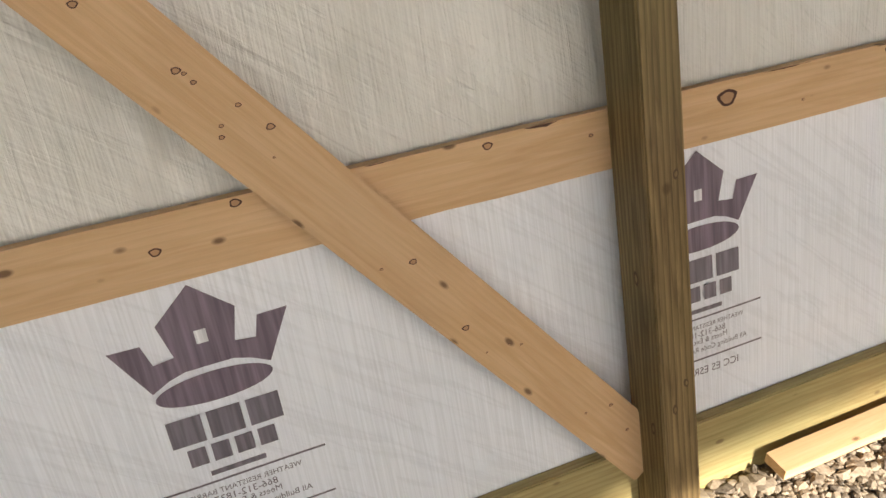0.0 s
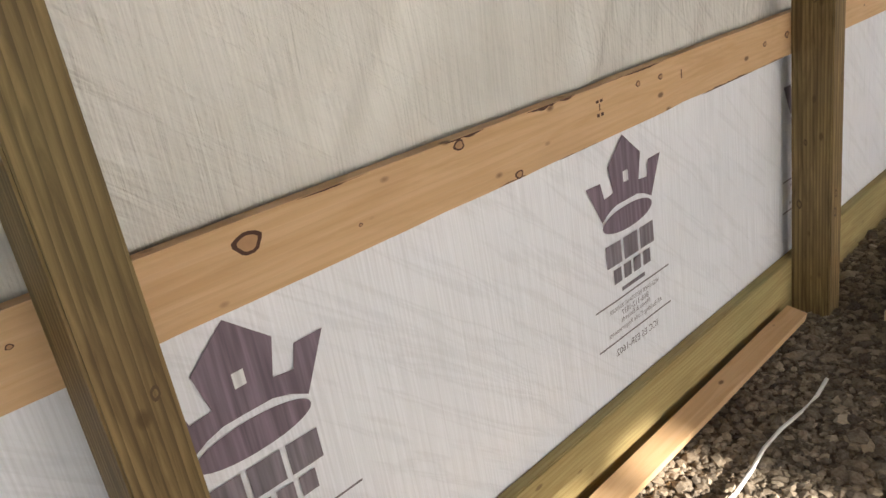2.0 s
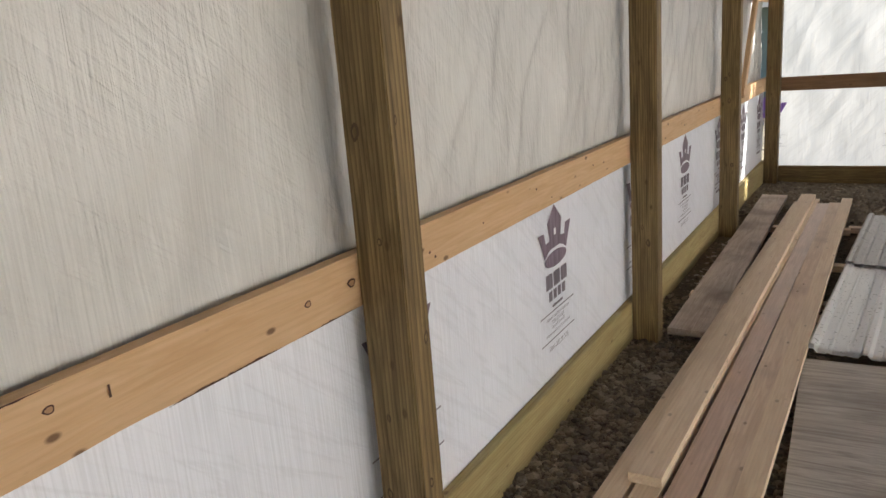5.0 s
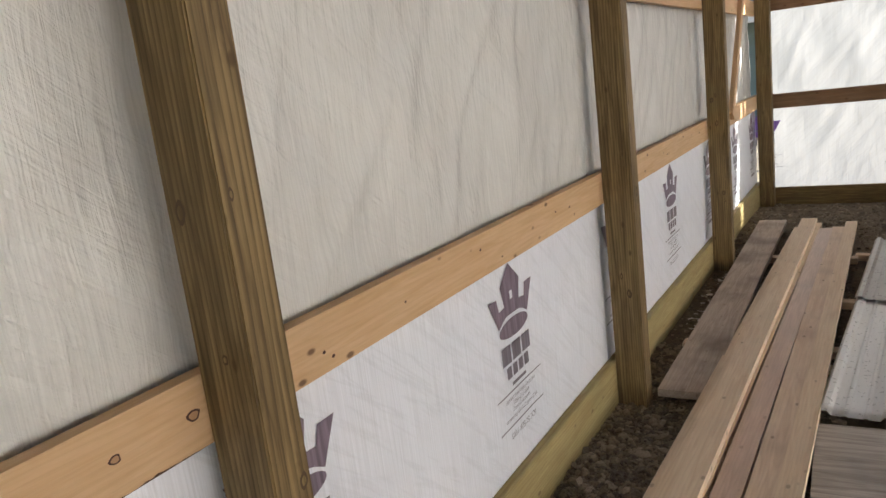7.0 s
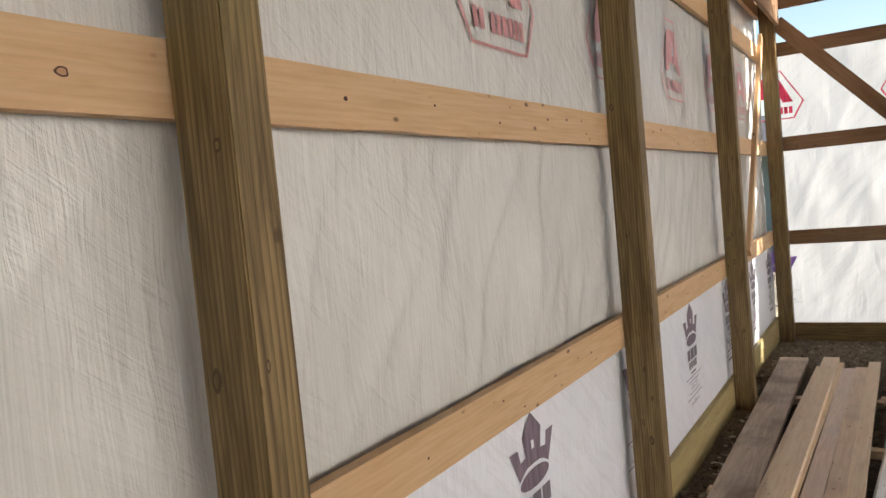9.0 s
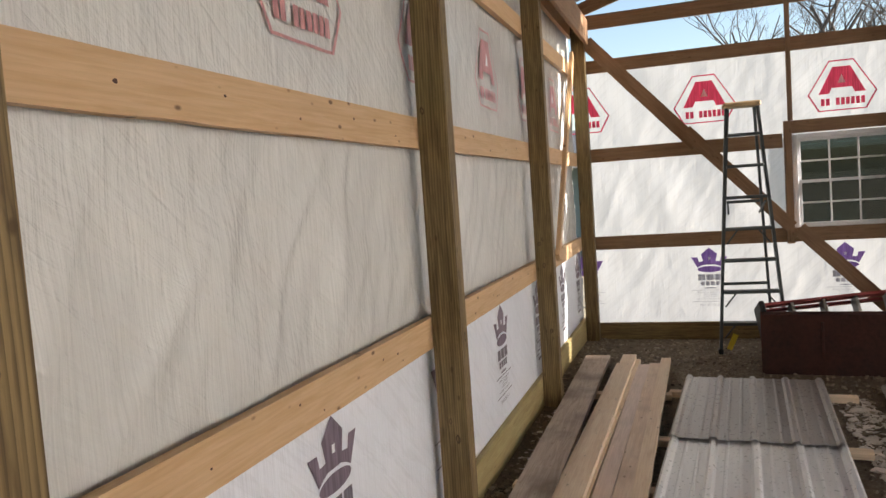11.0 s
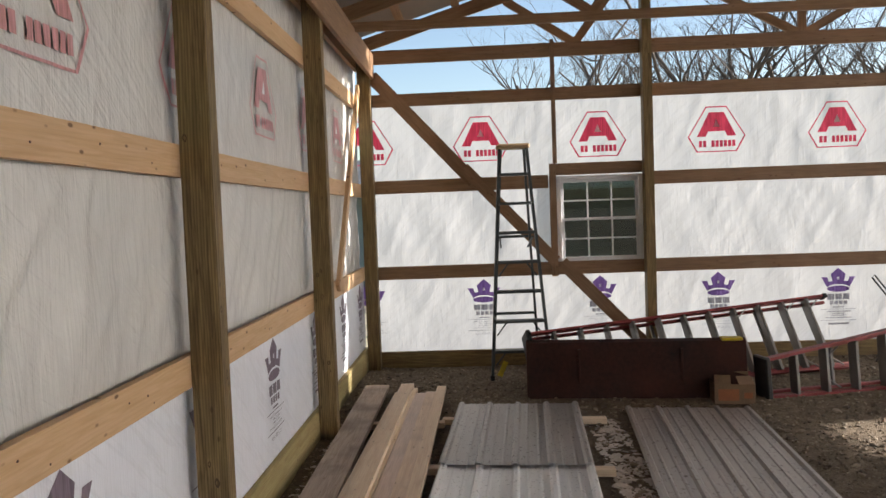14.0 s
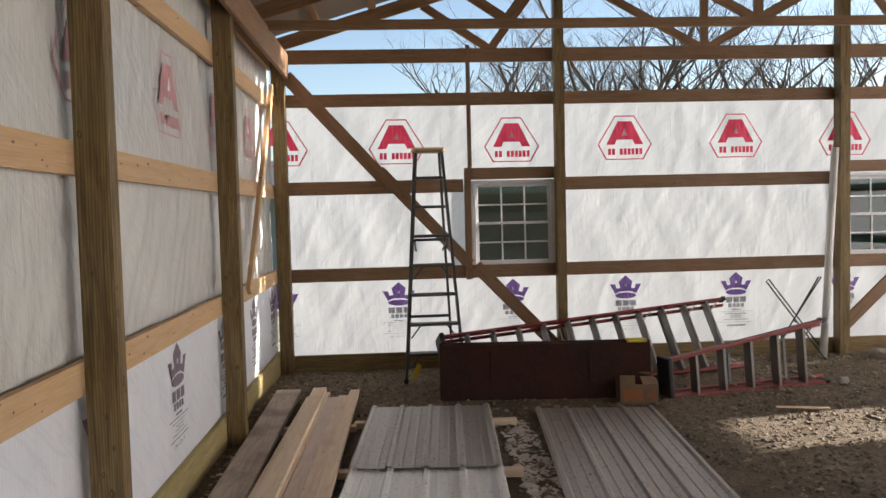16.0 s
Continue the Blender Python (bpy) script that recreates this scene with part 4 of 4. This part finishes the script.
def lay_ladder(label, feet, turn, lean, length, top_w, foot_w, steps):
    m = lying(feet[0], feet[1], foot_w / 2 + feet[2], turn, lean) @ pose(0, 0, 0, 0, -math.degrees(math.atan2((foot_w - top_w) / 2, length)), 0)
    return step_ladder(label, m, length, top_w, foot_w, steps, 0.0, RED, ALU, BLACK, "red ladders")


lay_ladder("red fibreglass step ladder lying on its side", (5.42, 6.12, 0.0), 13, 0, 1.75, 0.33, 0.60, 5)
lay_ladder("long red fibreglass ladder leaning behind the bucket", (4.95, 7.0, -0.03), 12, -32, 3.3, 0.58, 0.78, 11)


# ---- small things by the end wall ----
def carton():
    t = thing("cardboard_box", "torn open cardboard box with orange print", "box", pose(3.24, 5.60, 0.0, 0, 0, -6))
    w, d, h = 0.33, 0.24, 0.17
    for n, lo, hi in (("side", (0, 0, 0), (w, 0.005, h)), ("side", (0, d - 0.005, 0), (w, d, h + 0.06)), ("side", (0, 0.005, 0), (0.005, d - 0.005, h)),
                      ("side", (w - 0.005, 0.005, 0), (w, d - 0.005, h)), ("bottom", (0.005, 0.005, 0), (w - 0.005, d - 0.005, 0.005))):
        part(n, box(lo, hi, 0.001), CARD, t)
    for (x, y, z), (lx, ly), r in (((0, 0, h), (0.13, 0.004), (-35, 0, -8)), ((0.2, 0, h), (0.13, 0.004), (-50, 0, 10)), ((0, d, h + 0.06), (w, 0.004), (-12, 0, 0))):
        part("flap", box((0, 0, 0), (lx, ly, 0.09), 0.001), CARD, t, "", pose(x, y, z, *r))
    part("print", box((0.03, -0.0025, 0.03), (0.2, -0.0005, 0.13), 0.0), CARD_PRINT, t, "orange printed panel")
    part("print", box((0.24, -0.0025, 0.05), (0.31, -0.0005, 0.1), 0.0), CARD_PRINT, t, "orange printed panel")


carton()
pipe = part("plastic_pipe", tube([(6.03, 7.2, 0.0), (6.13, 7.25, 1.2), (6.225, 7.3, 2.34)], 0.04, 14), PVC, smooth=True)
tagged(pipe, "long white plastic pipe leaning on the post", "pipe")


def wire_stand():
    t = thing("wire_stand", "thin black wire stand with crossed legs", "stand", pose(5.55, 6.95, 0.0))
    part("wire_leg", tube([(0.42, 0.1, 0.01), (-0.3, 0.0, 0.90), (-0.16, 0.22, 0.90), (0.56, 0.32, 0.01)], 0.008), BLACK, t)
    part("wire_leg", tube([(-0.22, 0.1, 0.01), (0.28, 0.0, 0.93), (0.44, 0.22, 0.91), (-0.1, 0.32, 0.01)], 0.008), BLACK, t)
    part("hinge", tube([(0.05, 0.05, 0.44), (0.13, 0.24, 0.44)], 0.009), BLACK, t)


wire_stand()


def chunk(name, label, category, x, y, size, mat, seed):
    bm = bmesh.new()
    bmesh.ops.create_icosphere(bm, subdivisions=2, radius=1)
    for v in bm.verts:
        k = 1 + 0.35 * noise.noise(v.co * 1.7 + Vector((seed, 0, 0)))
        v.co = Vector((v.co.x * size[0] * k, v.co.y * size[1] * k, max(-0.02, v.co.z * size[2] * k + size[2] * 0.5)))
    ob = part(name, bm, mat)
    ob.matrix_world = pose(x, y, 0.0, 0, 0, seed * 40)
    tagged(ob, label, category)


chunk("concrete_chunk", "broken grey concrete chunk by the post", "rubble", 6.62, 7.05, (0.16, 0.1, 0.07), CONCRETE, 3)
chunk("concrete_chunk", "small pale stone on the gravel", "rubble", 5.55, 6.05, (0.06, 0.05, 0.04), CONCRETE, 5)
board("lath", (4.45, 5.2, 0.03), (4.85, 5.1, 0.03), 0.03, 0.012, (0, 0, 1), PLANK_PALE, "short pale lath on the gravel", "lath")
bm = tube([(0.29 + 0.012 * math.sin(i * 1.3), -1.75 + i * 0.11, 0.028 + ground_z(0.29, -1.75 + i * 0.11)) for i in range(13)], 0.006, 6)
tagged(part("string", bm, ROPE, smooth=True), "white string line lying on the gravel", "string")


# ---- loose stuff on the ground ----
def scatter(name, count, area, size, mat, label, seed, flat=0.6, weight=None):
    rng = np.random.default_rng(seed)
    base = bmesh.new()
    bmesh.ops.create_icosphere(base, subdivisions=1, radius=1)
    bv = np.array([v.co[:] for v in base.verts])
    bf = np.array([[v.index for v in f.verts] for f in base.faces])
    base.free()
    xs = rng.uniform(area[0], area[1], count)
    ys = rng.uniform(area[2], area[3], count)
    if weight is not None:
        keep = np.array([rng.random() < weight(x, y) for x, y in zip(xs, ys)])
        xs, ys = xs[keep], ys[keep]
    n = len(xs)
    s = size * np.exp(rng.normal(0, 0.4, n))
    zs = np.array([ground_z(x, y) for x, y in zip(xs, ys)])
    vs = bv[None] * (1 + rng.uniform(-0.3, 0.3, (n, len(bv), 1)))
    vs = vs * np.stack([s * rng.uniform(0.8, 1.5, n), s, s * flat], -1)[:, None]
    a = rng.uniform(0, math.tau, n)
    tilt = rng.normal(0, 0.35, n)
    x2 = vs[..., 0] * np.cos(tilt)[:, None] - vs[..., 2] * np.sin(tilt)[:, None]
    z2 = vs[..., 0] * np.sin(tilt)[:, None] + vs[..., 2] * np.cos(tilt)[:, None]
    x3 = x2 * np.cos(a)[:, None] - vs[..., 1] * np.sin(a)[:, None]
    y3 = x2 * np.sin(a)[:, None] + vs[..., 1] * np.cos(a)[:, None]
    out = np.stack([x3 + xs[:, None], y3 + ys[:, None], z2 + (zs + s * flat * 0.35)[:, None]], -1).reshape(-1, 3)
    faces = (bf[None] + (np.arange(n) * len(bv))[:, None, None]).reshape(-1, 3)
    me = bpy.data.meshes.new(name)
    me.from_pydata(out.tolist(), [], faces.tolist())
    me.materials.append(mat)
    tagged(new(name, me), label, "gravel", kind="stuff")


def open_ground(x, y):
    return 0.0 if (0.95 < x < 2.0 and 0.2 < y < 5.4) else 1.0


scatter("gravel", 34000, (0.0, 0.95, -2.6, 3.2), 0.0098, STONES, "loose grey-brown gravel along the wall", 3)
scatter("gravel", 15000, (0.0, 6.5, 3.0, 7.45), 0.009, STONES, "loose grey-brown gravel on the barn floor", 4, weight=open_ground)
scatter("gravel", 7000, (0.9, 4.5, -3.0, 3.2), 0.011, STONES, "loose grey-brown gravel on the barn floor", 5, weight=open_ground)
scatter("wood_shavings", 900, (2.08, 2.34, 3.0, 5.25), 0.016, SHAVING, "pale wood shavings between the panels", 6, 0.2, lambda x, y: 0.3 + 0.7 * (noise.noise(Vector((x * 6, y * 4, 0))) > -0.1))
scatter("wood_shavings", 130, (0.05, 0.3, 3.4, 5.2), 0.012, SHAVING, "pale wood shavings by the skirt board", 8, 0.2)


# ---- outside ----
def tree(x, y, height, seed, trunks=3):
    rng = random.Random(seed)
    t = thing("bare_tree", "tall leafless tree with fine bare twigs", "tree", pose(x, y, 0), "bare trees")
    meshes = {"trunk": ([], []), "crown": ([], [])}

    def limb(p, d, length, r, depth):
        n = 4 if depth < 2 else 3
        verts, faces = meshes["trunk" if depth < 2 else "crown"]
        pts, rad = [p.copy()], [r]
        for i in range(n):
            d = (d + Vector((rng.uniform(-1, 1), rng.uniform(-1, 1), rng.uniform(-0.4, 0.75))) * (0.16 + 0.04 * depth)).normalized()
            p = p + d * (length / n)
            pts.append(p.copy())
            rad.append(r * (1 - 0.5 * (i + 1) / n))
        sides = 6 if depth < 2 else 3
        base = len(verts)
        for q, rr in zip(pts, rad):
            u = d.orthogonal().normalized()
            w = d.cross(u)
            for k in range(sides):
                verts.append(q + (u * math.cos(k * math.tau / sides) + w * math.sin(k * math.tau / sides)) * rr)
        for i in range(n):
            for k in range(sides):
                a, b = base + i * sides + k, base + i * sides + (k + 1) % sides
                faces.append((a, b, b + sides, a + sides))
        if depth < 5:
            for i in range(3 if depth < 4 else 4):
                f = rng.uniform(0.35, 1.0)
                j = min(n, max(1, round(f * n)))
                out = Vector((rng.uniform(-1, 1), rng.uniform(-1, 1), rng.uniform(-0.15, 0.6))).normalized()
                limb(pts[j], (d * 0.75 + out * 0.8).normalized(), length * rng.uniform(0.5, 0.75), rad[j] * rng.uniform(0.5, 0.72), depth + 1)

    for i in range(trunks):
        a = math.tau * i / trunks + rng.uniform(-0.5, 0.5)
        lean = 0.22 if trunks > 1 else 0.05
        limb(Vector((0.25 * math.cos(a), 0.25 * math.sin(a), -0.2)), Vector((lean * math.cos(a), lean * math.sin(a), 1)).normalized(), height * 0.45, 0.29 * height / 14, 0)
    for nm, (verts, faces) in meshes.items():
        me = bpy.data.meshes.new(nm)
        me.from_pydata([v[:] for v in verts], [], faces)
        me.materials.append(BARK)
        new(nm, me).parent = t
    return t


for i, (x, y, h, n) in enumerate(((5.6, 30, 14, 4), (10.5, 30, 15, 4), (8.0, 38, 13, 3), (15.5, 30, 14, 4), (13.0, 34, 13, 3), (20.0, 32, 14, 4), (25.0, 36, 14, 3), (12.0, 44, 15, 3))):
    tree(x, y, h, 20 + i, n)


def neighbour():
    t = thing("neighbour_house", "green-grey sided house behind the barn", "house", pose(0, 0, 0))
    X0, X1, Y, H = -4.0, 16.0, 15.0, 2.2
    part("wall", box((X0, Y, -0.1), (X1, Y + 6, H), 0), SIDING, t)
    bm = bmesh.new()
    for k in range(10):
        z = 0.1 + k * 0.2
        bm = box((X0, Y - 0.015, z), (X1, Y - 0.001, z + 0.19), 0.003, bm)
    part("lap_siding", bm, SIDING, t)
    bm = bmesh.new()
    a = [bm.verts.new(p) for p in ((X0 - 0.4, Y - 0.5, H - 0.05), (X1 + 0.4, Y - 0.5, H - 0.05), (X1 + 0.4, Y + 3, H + 0.9), (X0 - 0.4, Y + 3, H + 0.9), (X1 + 0.4, Y + 6.5, H - 0.05), (X0 - 0.4, Y + 6.5, H - 0.05))]
    bm.faces.new(a[:4])
    bm.faces.new((a[3], a[2], a[4], a[5]))
    part("roof", bm, SHINGLE, t)
    part("gutter", box((X0 - 0.4, Y - 0.6, H - 0.12), (X1 + 0.4, Y - 0.48, H - 0.01), 0.01), VINYL, t)
    for x in (0.4, 5.6, 8.0, 11.0, 12.5, 14.0):
        w = part("window", box((x, Y - 0.05, 0.9), (x + 1.1, Y - 0.02, 2.1), 0.004), VINYL, t)
        for i in range(2):
            for j in range(2):
                part("pane", box((x + 0.08 + i * 0.5, Y - 0.058, 0.98 + j * 0.55), (x + 0.52 + i * 0.5, Y - 0.051, 1.47 + j * 0.55), 0), DARKGLASS, w)


neighbour()


def dry_bushes():
    rng = np.random.default_rng(9)
    n = 2600
    x, y = rng.uniform(1.5, 14, n), rng.uniform(12.6, 14.2, n)
    h = rng.uniform(0.4, 1.3, n) * (0.6 + 0.5 * np.sin(x * 2.1) ** 2)
    a = rng.uniform(0, math.tau, n)
    dx, dy = rng.normal(0, 0.25, n), rng.normal(0, 0.15, n)
    verts, faces = [], []
    for i in range(n):
        b = len(verts)
        c, s = 0.012 * math.cos(a[i]), 0.012 * math.sin(a[i])
        verts += [(x[i] - c, y[i] - s, -0.02), (x[i] + c, y[i] + s, -0.02), (x[i] + dx[i], y[i] + dy[i], h[i])]
        faces.append((b, b + 1, b + 2))
    me = bpy.data.meshes.new("dry_grass")
    me.from_pydata(verts, [], faces)
    me.materials.append(DRYGRASS)
    tagged(new("dry_grass", me), "tall dry grass along the neighbouring house", "grass", kind="stuff")


dry_bushes()
